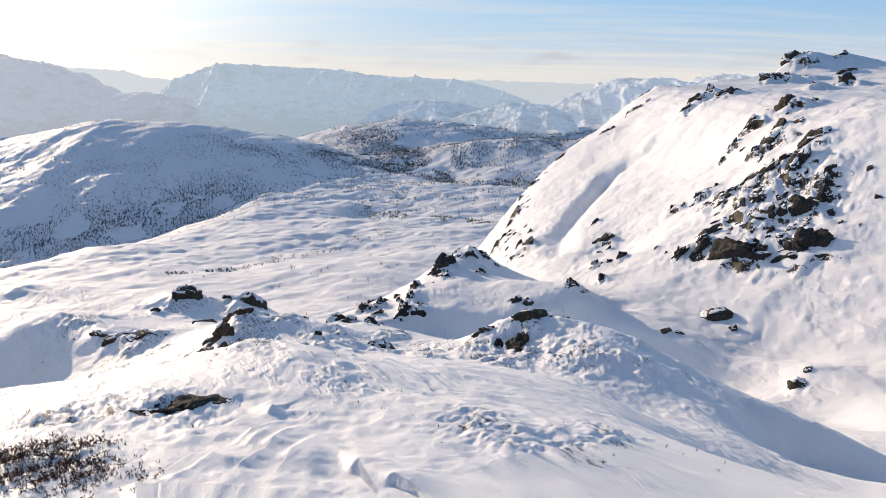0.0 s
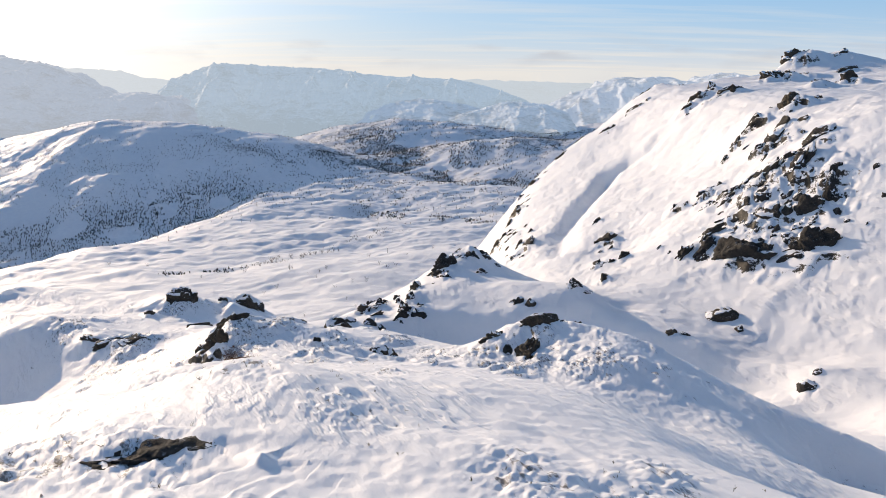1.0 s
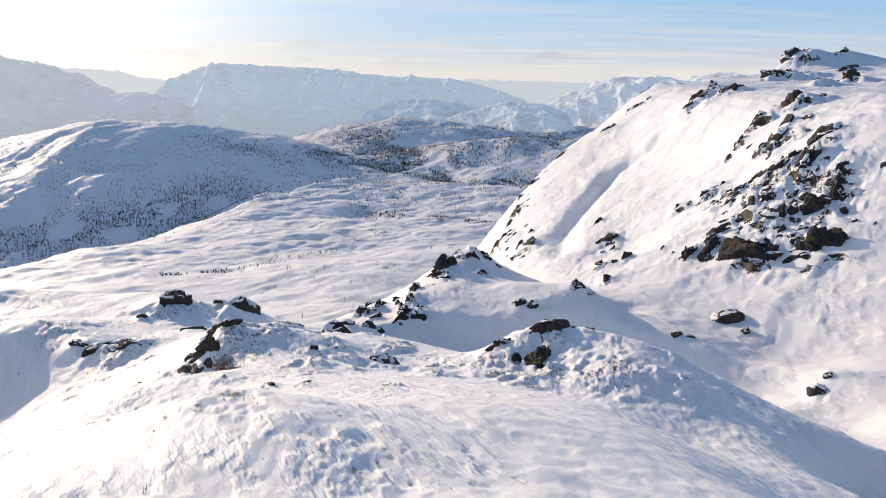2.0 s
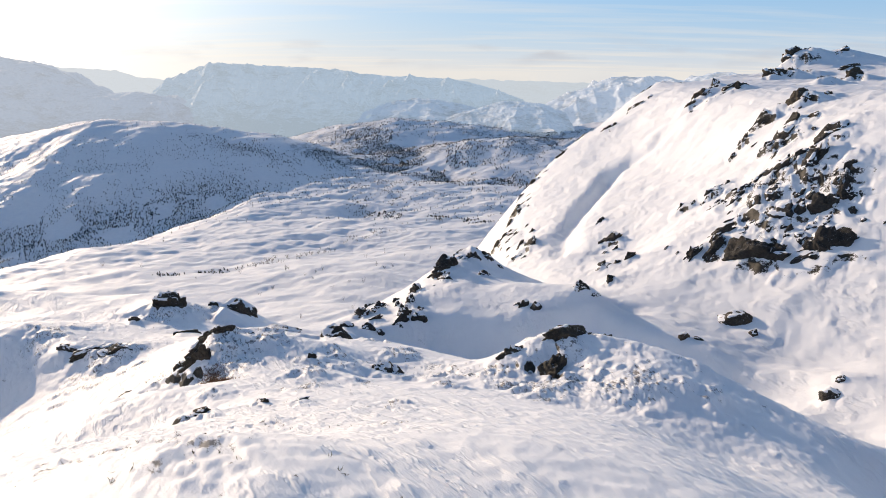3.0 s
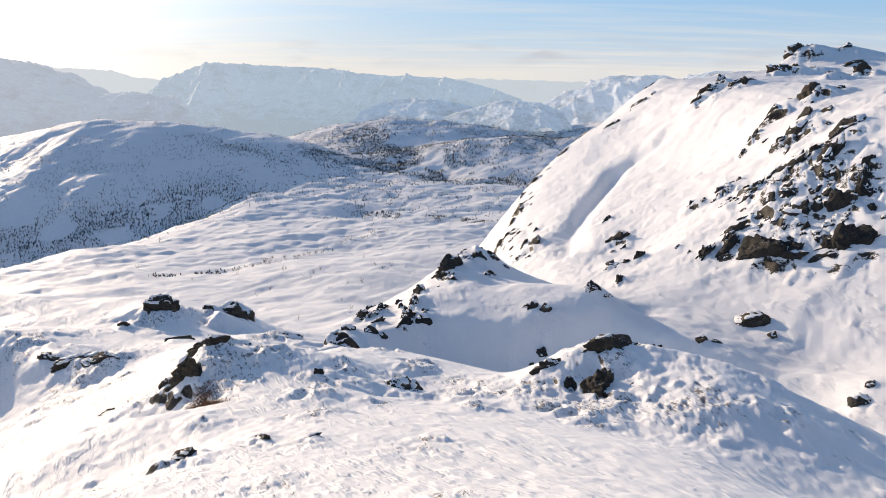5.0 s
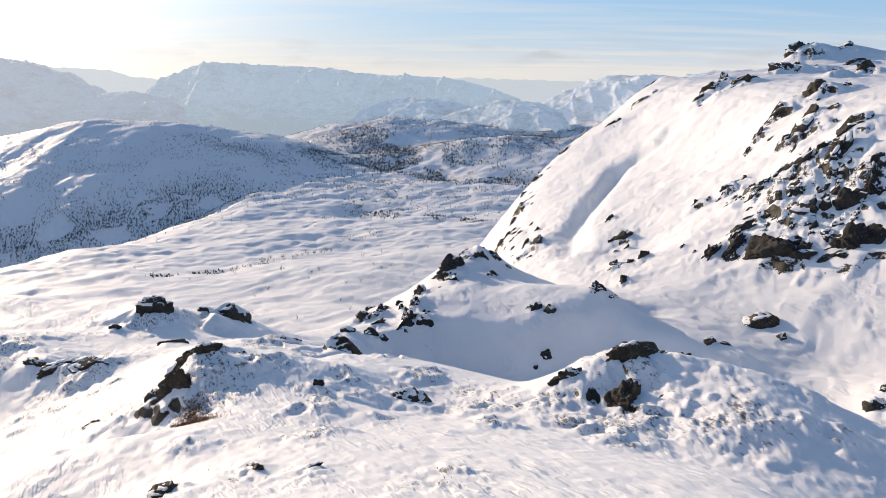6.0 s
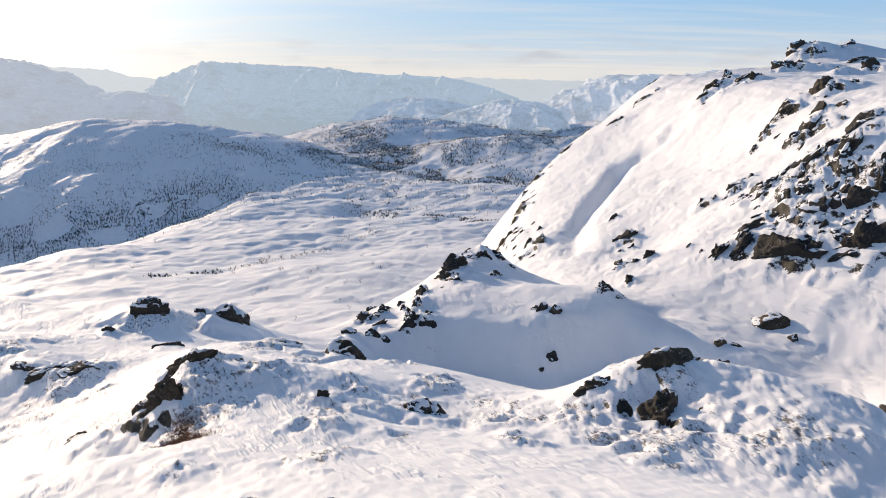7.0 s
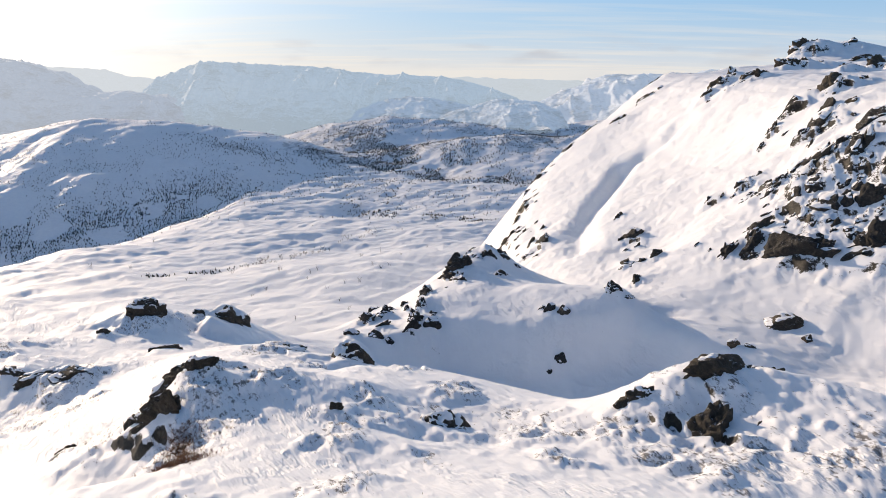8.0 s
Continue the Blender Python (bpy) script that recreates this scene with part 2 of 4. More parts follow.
def noise2(x, y, seed=0):
    ix, iy = np.floor(x), np.floor(y)
    u, v = x - ix, y - iy
    u, v = u * u * u * (u * (u * 6 - 15) + 10), v * v * v * (v * (v * 6 - 15) + 10)
    a, b = lattice(ix, iy, seed), lattice(ix + 1, iy, seed)
    c, d = lattice(ix, iy + 1, seed), lattice(ix + 1, iy + 1, seed)
    return (a + (b - a) * u) * (1 - v) + (c + (d - c) * u) * v


def fbm(x, y, octaves=4, seed=0, gain=0.5):
    total, amp = 0.0, 1.0
    for i in range(octaves):
        total = total + amp * noise2(x, y, seed + i * 17)
        x, y, amp = x * 1.93 + y * 0.57 + 13.1, y * 1.93 - x * 0.57 + 7.7, amp * gain
    return total


def ridged(x, y, octaves=3, seed=0):
    total, amp = 0.0, 1.0
    for i in range(octaves):
        total = total + amp * (1 - 2 * np.abs(noise2(x, y, seed + i * 31)))
        x, y, amp = x * 1.97 - y * 0.41 + 3.3, y * 1.97 + x * 0.41 + 9.1, amp * 0.5
    return total


def rolls(u, v, seed):
    """Long snow ridges, gentle to windward and steeper in the lee."""
    w = u + 0.35 * noise2(u * 0.6, v * 1.7, seed + 7)
    n = noise2(w, v, seed)
    return n + 0.35 * np.minimum(noise2(w - 0.25, v, seed) - n, 0.0) * 2


def softplus(d, r):
    return r * np.logaddexp(0.0, d / r)


def smax(a, b, k):
    return np.maximum(a, b) + k * np.log1p(np.exp(-np.abs(a - b) / k))


def smooth(a, b, x):
    t = np.clip((x - a) / (b - a), 0, 1)
    return t * t * (3 - 2 * t)


def along(x, y, line):
    """Signed distance to a plan line (positive on its left) and the height carried along it."""
    best = np.full(np.shape(x), 1e12)
    side, height = np.zeros(np.shape(x)), np.zeros(np.shape(x))
    for p, q in zip(line[:-1], line[1:]):
        dx, dy = q[0] - p[0], q[1] - p[1]
        n = dx * dx + dy * dy
        t = np.clip(((x - p[0]) * dx + (y - p[1]) * dy) / n, 0, 1)
        ex, ey = x - p[0] - t * dx, y - p[1] - t * dy
        d = ex * ex + ey * ey
        near = d < best
        best = np.where(near, d, best)
        side = np.where(near, np.sign(dx * ey - dy * ex), side)
        if len(p) > 2:
            height = np.where(near, p[2] + t * (q[2] - p[2]), height)
    return side * np.sqrt(best), height


# ---- where rock breaks out of the snow: (x, y, width, height) ----
CRAG_ROCKS = [
    (176.5, 404.4, 10.6, 13.3), (186.6, 413.8, 4.1, 3.1), (162.3, 368.6, 7.5, 7.8), (168.1, 367.4, 9.7, 9.7), (168.9, 363.0, 5.4, 3.0),
    (162.8, 398.7, 5.8, 5.8), (178.4, 377.5, 7.8, 5.6), (154.7, 393.5, 3.2, 3.8), (153.0, 338.0, 11.7, 7.2), (157.0, 332.9, 8.8, 6.6),
    (159.8, 324.8, 9.7, 7.0), (166.6, 324.5, 9.8, 8.2), (165.8, 330.4, 3.3, 2.8), (176.6, 336.5, 12.5, 5.7), (162.5, 318.9, 7.0, 5.9),
    (169.7, 310.2, 9.0, 9.0),
]
CRAG_BLOCKS = [
    (134.2, 361.8, 7.5, 8.1), (141.1, 362.6, 4.4, 7.0), (121.8, 367.4, 6.4, 5.8), (124.9, 363.8, 3.5, 4.0), (147.2, 341.6, 6.7, 6.1),
    (136.0, 338.3, 6.0, 9.3), (140.9, 340.5, 5.5, 5.0), (144.4, 331.5, 5.4, 3.2), (144.9, 323.1, 9.5, 6.4), (136.9, 321.7, 11.0, 7.9),
    (138.0, 310.8, 9.7, 6.6), (143.3, 307.2, 12.2, 6.1), (148.1, 304.6, 7.1, 5.6), (142.4, 289.5, 5.8, 10.7), (147.5, 293.2, 4.9, 6.9),
]
CRAG_WALL = [
    (128.3, 294.4, 22.3, 16.0), (148.4, 277.8, 19.5, 19.9), (154.1, 301.1, 11.7, 6.6), (158.5, 300.1, 10.7, 7.6), (165.2, 300.1, 9.8, 11.3),
    (109.3, 314.2, 9.5, 8.5), (117.2, 309.5, 11.0, 5.5), (115.8, 305.6, 6.9, 2.5), (121.7, 318.6, 9.2, 4.6), (128.2, 321.7, 3.1, 4.2),
    (102.3, 331.1, 2.3, 3.1), (105.0, 322.7, 2.3, 2.0), (133.6, 288.2, 5.3, 4.8), (141.3, 298.2, 4.0, 2.5),
]
GULLY_ROCKS = [
    (89.9, 408.4, 4.7, 7.6), (89.3, 377.9, 8.2, 10.0), (84.8, 381.2, 4.4, 3.2), (88.9, 369.0, 3.2, 2.6), (83.4, 369.8, 2.3, 2.6),
    (83.6, 342.0, 4.0, 4.0), (88.6, 340.2, 5.3, 6.4), (76.4, 345.4, 5.4, 2.9), (79.5, 342.4, 3.7, 2.1), (75.4, 321.3, 5.5, 6.5),
    (52.0, 426.3, 9.8, 9.8), (47.6, 439.6, 5.1, 3.7), (43.1, 423.9, 5.2, 2.9), (47.1, 415.6, 3.5, 2.6), (57.5, 458.5, 3.9, 2.5),
]
BRINK_ROCKS = [
    (65.4, 588.1, 5.4, 9.1), (56.4, 539.4, 5.0, 8.3), (50.0, 524.5, 4.9, 6.5), (42.9, 494.4, 5.3, 6.9), (37.3, 486.8, 6.8, 9.0),
    (205.1, 555.3, 10.8, 7.2), (190.8, 537.6, 12.1, 8.7), (181.2, 534.6, 10.3, 11.1), (204.6, 526.3, 10.3, 5.1), (207.7, 515.8, 9.3, 6.8),
    (143.0, 619.4, 16.5, 4.4), (169.2, 644.3, 16.3, 4.1), (184.2, 645.1, 11.3, 4.6),
]
SUMMIT_ROCKS = [
    (320.1, 707.1, 14.4, 18.0), (331.1, 707.9, 21.7, 18.1), (470.0, 955.0, 34.0, 22.0), (524.0, 959.4, 29.0, 7.7), (275.0, 530.4, 12.8, 10.0),
    (193.7, 397.4, 10.6, 8.0), (323.0, 572.4, 17.2, 8.1), (204.8, 394.3, 5.4, 5.4), (378.3, 752.7, 22.2, 5.2), (453.3, 808.8, 21.6, 5.0),
    (184.7, 370.2, 6.2, 2.5),
]
BOWL_ROCKS = [
    (106.6, 260.8, 12.0, 5.6), (108.7, 249.9, 3.7, 2.3), (78.9, 235.9, 4.9, 2.1), (83.6, 235.6, 3.0, 1.7),
]
MOUND_ROCKS = [
    (50.0, 263.0, 4.2, 1.8), (55.5, 262.0, 2.6, 1.2),
    (1.4, 302.7, 9.1, 6.5), (6.9, 310.6, 7.1, 2.7), (13.1, 310.6, 4.4, 5.3), (19.5, 314.4, 3.4, 4.5), (16.9, 296.0, 3.2, 1.9),
    (-0.0, 293.6, 4.2, 2.3), (-11.1, 288.9, 4.1, 5.4), (-13.2, 275.8, 4.3, 5.9), (-15.2, 263.6, 4.5, 7.5), (-16.1, 260.8, 3.0, 3.3),
    (-19.8, 288.3, 2.3, 2.3), (-18.4, 278.3, 2.2, 2.0), (-26.4, 279.4, 3.6, 4.4), (-26.8, 266.8, 4.6, 2.1), (-33.2, 276.6, 5.2, 8.8),
]
MOUND_STONES = [
    (106.0, 195.0, 5.5, 2.6), (110.5, 199.0, 3.5, 1.8),
    (-32.9, 311.8, 4.1, 3.2), (-35.3, 254.6, 4.4, 2.9), (-27.4, 254.4, 4.4, 3.6), (-23.3, 254.6, 2.9, 2.6), (-9.2, 262.1, 5.6, 4.5),
    (28.7, 258.7, 4.4, 3.0), (32.5, 255.6, 4.8, 3.7), (26.3, 260.8, 2.4, 1.7), (29.5, 244.5, 3.6, 2.7), (25.9, 242.2, 1.6, 2.3),
]
RIGHT_KNOLL = [
    (12.1, 92.3, 4.6, 1.5), (16.4, 93.4, 3.1, 1.4), (8.3, 89.6, 4.8, 2.7), (9.8, 87.4, 3.3, 2.3), (6.2, 91.4, 3.0, 1.7), (12.9, 87.0, 1.6, 0.7),
]
LEFT_KNOLL = [
    (-29.3, 90.4, 3.6, 3.4), (-32.1, 91.4, 2.4, 3.4), (-28.8, 95.3, 4.2, 1.7), (-31.0, 83.4, 1.5, 2.4), (-45.6, 104.8, 3.4, 2.2),
    (-16.2, 64.8, 1.1, 0.8), (-19.4, 61.6, 2.6, 1.2), (-13.0, 63.6, 1.4, 0.6), (-25.2, 96.9, 1.1, 0.7), (-17.0, 90.4, 1.1, 0.9),
    (-32.1, 142.1, 6.1, 1.6), (-27.2, 85.4, 1.8, 1.2),
]
SPUR_ROCKS = [
    (-73.2, 191.8, 8.7, 5.7), (-77.4, 180.8, 2.9, 1.8), (-58.7, 199.4, 11.7, 7.5), (-60.2, 167.7, 5.3, 2.3), (-21.6, 138.6, 7.6, 4.2),
    (-9.3, 92.6, 4.4, 2.6), (-64.3, 143.4, 5.9, 2.0), (-70.9, 145.7, 6.2, 1.8), (-77.7, 148.9, 4.3, 1.9),
]
BANKED = [(x, y, w, h, share, sheer) for table, share, sheer in (
    (CRAG_ROCKS, 0.55, 1), (CRAG_BLOCKS, 0.55, 1), (CRAG_WALL, 0.15, 1), (GULLY_ROCKS, 0.4, 1), (BRINK_ROCKS, 0.5, 1), (SUMMIT_ROCKS, 0.55, 1),
    (MOUND_ROCKS, 0.45, 1), (MOUND_STONES, 0.3, 0), (RIGHT_KNOLL, 0.45, 1), (LEFT_KNOLL, 0.45, 1), (SPUR_ROCKS, 0.55, 0)) for x, y, w, h in table]

# ---- landforms: (x, y, radius, height) mounds and hollows on the falling spur ----
CREST = [
    (30, 48, 14, -5.5), (-10, 34.5, 6, 2.0), (-27, 70, 8, -2.6), (-31, 83, 5, -0.9), (9, 88, 3, -1.0), (-20.5, 131, 8, -1.6),
    (10.5, 89, 5.5, -0.9), (-20, 118, 8, -1.5), (-14.5, 86, 6, 1.5), (-9.3, 94, 6, -1.9), (17.5, 96.5, 4, -1.3), (-80, 152, 7, 1.2), (-69, 154, 6, -2.2), (-10, 258, 6, 2.4), (-10.5, 23, 5, -0.6),
    (0, -20, 16.8, -8.1), (30, 0, 16.8, -8.8), (-40, 0, 16.8, -7.3), (-10, 0, 9.4, -2.1), (0, 5, 4.5, -1.4), (10, 16, 7.4, -1.1),
    (-10.2, 18.7, 4.5, 0.4), (-13.5, 24.2, 4.5, 1.1), (0.2, 24.7, 4.5, 0.6), (20, 25, 11.2, -1.8), (-7.7, 25.4, 4.5, 0.9), (-17.6, 26, 4.5, -0.9),
    (-30, 30, 6.8, -3.2), (-6.2, 30.3, 4.5, 0.9), (25, 40, 15.2, -3.3), (-0.8, 41.9, 10, 1.4), (-40, 55, 11.8, -6.1), (100, 60, 44.2, -15.6),
    (-26, 62, 7, -1.6), (100, 60, 25.6, -13.5), (37.3, 66, 6, -2.6), (42.2, 66, 6.3, -2.5), (20.4, 66.1, 7.9, -2.1), (60, 70, 32.7, -6.9),
    (49, 72, 7.1, 4), (-29.1, 74, 8.8, 2.9),
]
SPUR = [
    (-22, 98, 5, 0.6), (-75, 197, 9, 2.4), (-62, 211, 11, 2.8), (-18, 113, 6, 1.0), (-66, 148, 8, 1.2), (-76, 151, 9, 1.3), (-18, 88, 5, -0.5),
    (-55, 75, 17.2, -8.9), (11.3, 75.4, 5.6, -0.8), (42.1, 76, 6.9, 2.2), (2.7, 79.9, 9, -0.7), (-14.3, 82, 6, -1), (-30.6, 83.8, 6.5, -2.3),
    (21, 83.9, 6.6, 1.5), (33.7, 84, 11, 3.8), (-24, 87, 6.6, 1), (-8.7, 91.5, 10.6, -0.8), (7, 93.8, 7.1, 0.7), (20, 95, 11.6, 6),
    (-78, 95, 23.9, -4.9), (-17.6, 97, 7.4, 2), (11.5, 97, 7.4, 2.3), (-29.8, 98, 7.7, 3.6), (80, 100, 26.6, -4.7), (80, 100, 45.9, -9.8),
    (-47.4, 108.8, 9.2, -2.8),
]
HOLLOW = [
    (-95, 112, 50.4, -10.9), (-95, 112, 29.2, -8), (-15.2, 117.3, 22.4, 3.5), (-115, 125, 34.3, -9), (-68.6, 128.7, 11.7, 1.7), (-20.6, 137, 10.9, -1.3),
    (60, 140, 30.9, -3.4), (-70.5, 149, 13.4, 0.3), (-36, 150, 30.3, 7.2), (140, 150, 75.5, -11.2), (140, 150, 43.7, -5.3), (-93.4, 160, 15.3, 7.5),
    (5, 165, 32.9, -5.6), (76.5, 185.2, 71.5, -12.6), (76.5, 185.2, 16.9, 3.5), (8, 190, 38.4, -11.7), (-82.5, 215, 19.2, 4.6), (-99.7, 220, 49.6, 6.8),
]
MOUND = [
    (106, 195, 17, 6), (52, 266, 8, 2.6), (69, 273, 9, -5), (14, 318, 9, 2.6), (-12, 283, 7, 1.8),
    (1.2, 228, 46.7, -6.9), (118.8, 232.3, 22.5, -4.8), (-142.5, 235, 36.3, 5.1), (-142.5, 235, 57, 6.5), (78.6, 237.7, 21.4, 3.6), (41.5, 254, 34, 3.4),
    (136.8, 270.4, 26.3, 12.9), (44.5, 272, 23.5, 8.6), (15, 274, 23.3, 3.4), (-0.3, 291.6, 24.8, 5.6), (110, 309.1, 69.3, 8.2), (110, 309.1, 28.4, 9.3),
    (-34.1, 311.8, 26.7, -0.5), (3.4, 326, 27.9, 8), (92.6, 328.3, 29.5, 5), (16.3, 330, 69.2, 14), (16.3, 330, 28.3, 10.2),
]
SWEPT_NEAR = [
    (10.4, 90.6, 5.0), (14.1, 85.2, 5.6), (16.2, 81.7, 4.6), (-28.1, 92.7, 4.6), (-23.2, 95.8, 4.8), (-13.9, 115.4, 4.4),
    (-7.5, 104.3, 3.3), (-16.3, 86.9, 3.3), (-15.4, 72.5, 2.3), (-13.0, 90.7, 2.6), (-22.2, 73.3, 1.8), (2.9, 88.6, 3.0),
    (-0.3, 93.6, 2.3), (-62.2, 128.6, 5.3), (-1.3, 83.7, 2.3),
]
SWEPT_WIDE = [
    (-50.5, 103.5, 4.5), (-46.0, 106.0, 3.5), (-27.0, 83.5, 3.5), (-36.0, 94.0, 3.0),
    (-56.7, 131.6, 5.2), (-34.6, 92.9, 3.0), (-23.6, 88.4, 3.0), (-18.4, 90.6, 2.6), (-15.1, 95.1, 2.8), (-10.1, 96.3, 2.4),
    (-3.4, 97.3, 3.0), (4.6, 85.0, 2.9), (8.5, 81.0, 3.1), (12.9, 79.5, 3.1), (-11.1, 81.5, 2.2), (-13.5, 74.8, 1.8),
    (-72.5, 187.9, 8.0), (-64.0, 198.6, 8.4), (-33.1, 139.5, 5.1), (-24.7, 128.5, 3.7),
]
SWEPT_MID = [
    (-69.6, 128.8, 7.8), (-25.0, 64.1, 3.1), (-11.4, 49.3, 2.6), (-6.2, 61.9, 2.3), (-15.4, 42.7, 3.5), (-10.8, 41.9, 1.8),
    (9.2, 83.1, 4.6), (-5.4, 47.8, 1.9), (-84.9, 157.7, 9.5), (-65.6, 143.5, 9.5),
]
SWEPT_FRONT = [
    (-10.0, 33.5, 2.2), (-12.4, 35.5, 2.4), (-8.0, 31.0, 1.6), (-15.0, 39.0, 2.4), (-16.2, 64.6, 2.4), (-12.6, 63.2, 2.0), (-19.6, 62.2, 2.4),
    (2.3, 22.8, 2.1), (4.6, 22.1, 2.3), (7.8, 26.5, 2.3), (-3.9, 27.8, 1.5), (-12.4, 22.7, 2.0), (-9.8, 22.6, 1.7),
    (-10.3, 16.0, 1.5), (-8.6, 21.5, 1.4),
]
BRINK = [(-900, 420), (-400, 270), (-200, 236), (-84, 216), (-60, 236), (-44, 262), (-34, 315), (4, 330), (22, 350), (30, 420), (60, 500), (200, 560), (900, 600)]
HILL_BRINK = [(22, 330), (25, 395), (40, 460), (55, 530), (75, 600), (113, 645), (148, 690), (200, 720), (254, 790), (350, 870), (472, 990), (700, 1100), (1500, 1300)]
LEE = [(-28, 258), (-8, 268), (10, 262), (25, 256), (40, 256), (56, 258), (68, 246), (80, 236), (95, 222), (120, 205)]
RIB = [(-30, 104, 0.3), (-29.5, 97, 0.5), (-29, 90, 0.2), (-27.5, 82, 0.3), (-25, 73, 0.1), (-22, 64, 0)]
KNOLL_RIB = [(4, 93, 0.4), (9, 93, 0.5), (13, 94, 0.5), (19, 92, 0.6), (26, 87, 0.8), (33, 80, 0.6), (42, 72, 0.4)]
DRIFTS = [
    [(-5.6, 22.3, 0.05), (-6.6, 21.1, 0.32), (-8.1, 19.2, 0.06)],
    [(-5.0, 21.5, 0.05), (-5.8, 19.6, 0.32), (-6.1, 18.7, 0.06)],
    [(-4.5, 21.0, 0.05), (-4.9, 18.6, 0.32)],
    [(-3.8, 19.7, 0.05), (-4.1, 17.5, 0.32)],
    [(-5.8, 18.3, 0.05), (-6.1, 16.8, 0.32), (-6.5, 15.2, 0.06)],
    [(-7.4, 24.7, 0.05), (-9.2, 24.5, 0.32)],
    [(-6.8, 22.9, 0.05), (-5.8, 22.1, 0.32), (-5.4, 22.2, 0.06)],
    [(-3.0, 18.4, 0.05), (-2.3, 16.8, 0.32)],
    [(-2.0, 16.5, 0.05), (-1.3, 15.7, 0.32)],
    [(2.6, 31.9, 0.05), (1.6, 31.0, 0.32)],
    [(-7.0, 15.9, 0.05), (-7.1, 13.9, 0.32)],
    [(-8.4, 23.1, 0.05), (-9.8, 23.6, 0.32)],
]
GULLY = [(170, 520, 0), (146, 517, 5), (135, 521, 9), (122, 520, 10), (91, 462, 9), (74, 426, 7), (67, 395, 4), (64, 380, 0)]
CRAGS = [(150, 328, 20), (162, 304, 17), (140, 312, 15), (168, 362, 11), (158, 335, 14), (136, 345, 9), (188, 520, 8), (200, 540, 8), (340, 722, 18), (466, 958, 20), (196, 402, 8), (118, 312, 8), (130, 297, 10), (4, 322, 8), (14, 322, 7), (-12, 284, 6), (-15, 268, 5), (-31, 282, 7), (32, 415, 7), (44, 472, 7), (58, 540, 8), (85, 618, 10), (130, 662, 10), (215, 732, 14)]
STREAM_BELT = [(-451, 2536), (-327, 2503), (-208, 2506), (-48, 2491), (87, 2359), (258, 2271)]
HILL_BELT = [(-848, 2474), (-654, 2398), (-542, 2398), (-468, 2407)]
VALLEY_WOOD = [(-1108, 1726), (-1036, 1750), (-953, 1816), (-858, 1871), (-768, 1960), (-666, 2045), (-604, 2125)]
GORGE = [(-330, 3050), (-209, 2803), (-139, 2700), (-40, 2570), (60, 2450)]
SHELF = [(-2500, 300), (-900, 950), (-670, 1070), (-650, 1250), (-563, 1390), (-495, 1650), (-390, 1780), (-200, 1900), (200, 2150), (1500, 2300)]
LEFT_HILL = [(-2600, 2500, -240), (-1571, 2600, -228), (-1322, 2600, -182), (-1199, 2600, -165), (-999, 2600, -171), (-799, 2600, -196), (-598, 2600, -221), (-438, 2600, -266), (-275, 2600, -303), (-153, 2600, -338)]
FOREST_HILL = [(-698, 3250, -288), (-440, 3250, -226), (-186, 3250, -204), (16, 3250, -217), (195, 3250, -237), (450, 3250, -268), (655, 3250, -264), (961, 3250, -242), (1600, 3300, -240)]
FOREST_RISE = [(-420, 2800, -420), (-164, 2800, -349), (-31, 2800, -287), (102, 2800, -266), (278, 2800, -255), (498, 2800, -254), (718, 2800, -241), (1400, 2800, -240)]
MID_HILL = [(-528, 3900, -255), (-344, 3900, -187), (-222, 3900, -145), (-40, 3900, -134), (142, 3900, -167), (295, 3900, -212)]
MID_KNOLL = [(-38, 3600, -237), (187, 3600, -174), (327, 3600, -141), (495, 3600, -147), (637, 3600, -197)]
FAR_RIDGE = [(417, 4200, -277), (579, 4200, -197), (741, 4200, -127), (901, 4200, -70), (997, 4200, -26), (1322, 4200, -27), (1455, 4200, -55), (1502, 4200, -27), (1613, 4200, -2), (1778, 4200, -21), (1939, 4200, -3), (2200, 4200, -3), (2687, 4200, 21)]
FAR_LEFT = [(-2789, 3800, 196), (-2237, 3800, 78), (-2068, 3800, 50), (-1958, 3800, 8), (-1850, 3800, -58), (-1710, 3800, -101), (-1563, 3800, -95), (-1390, 3800, -122), (-1307, 3800, -174), (-1166, 3800, -247), (-900, 3800, -330), (-600, 3800, -380)]
MASSIF = [(-1787, 4500, -153), (-1640, 4500, -69), (-1530, 4500, -2), (-1448, 4500, 38), (-1285, 4500, 55), (-1011, 4500, 37), (-735, 4500, 23), (-598, 4500, 16), (-426, 4500, -11), (-253, 4500, -25), (-45, 4500, -28), (94, 4500, -39), (268, 4500, -73), (409, 4500, -118), (586, 4500, -193)]


def ridge(x, y, line, slope, r=20.0):
    d, h = along(x, y, line)
    return h - slope * (np.sqrt(d * d + r * r) - r)


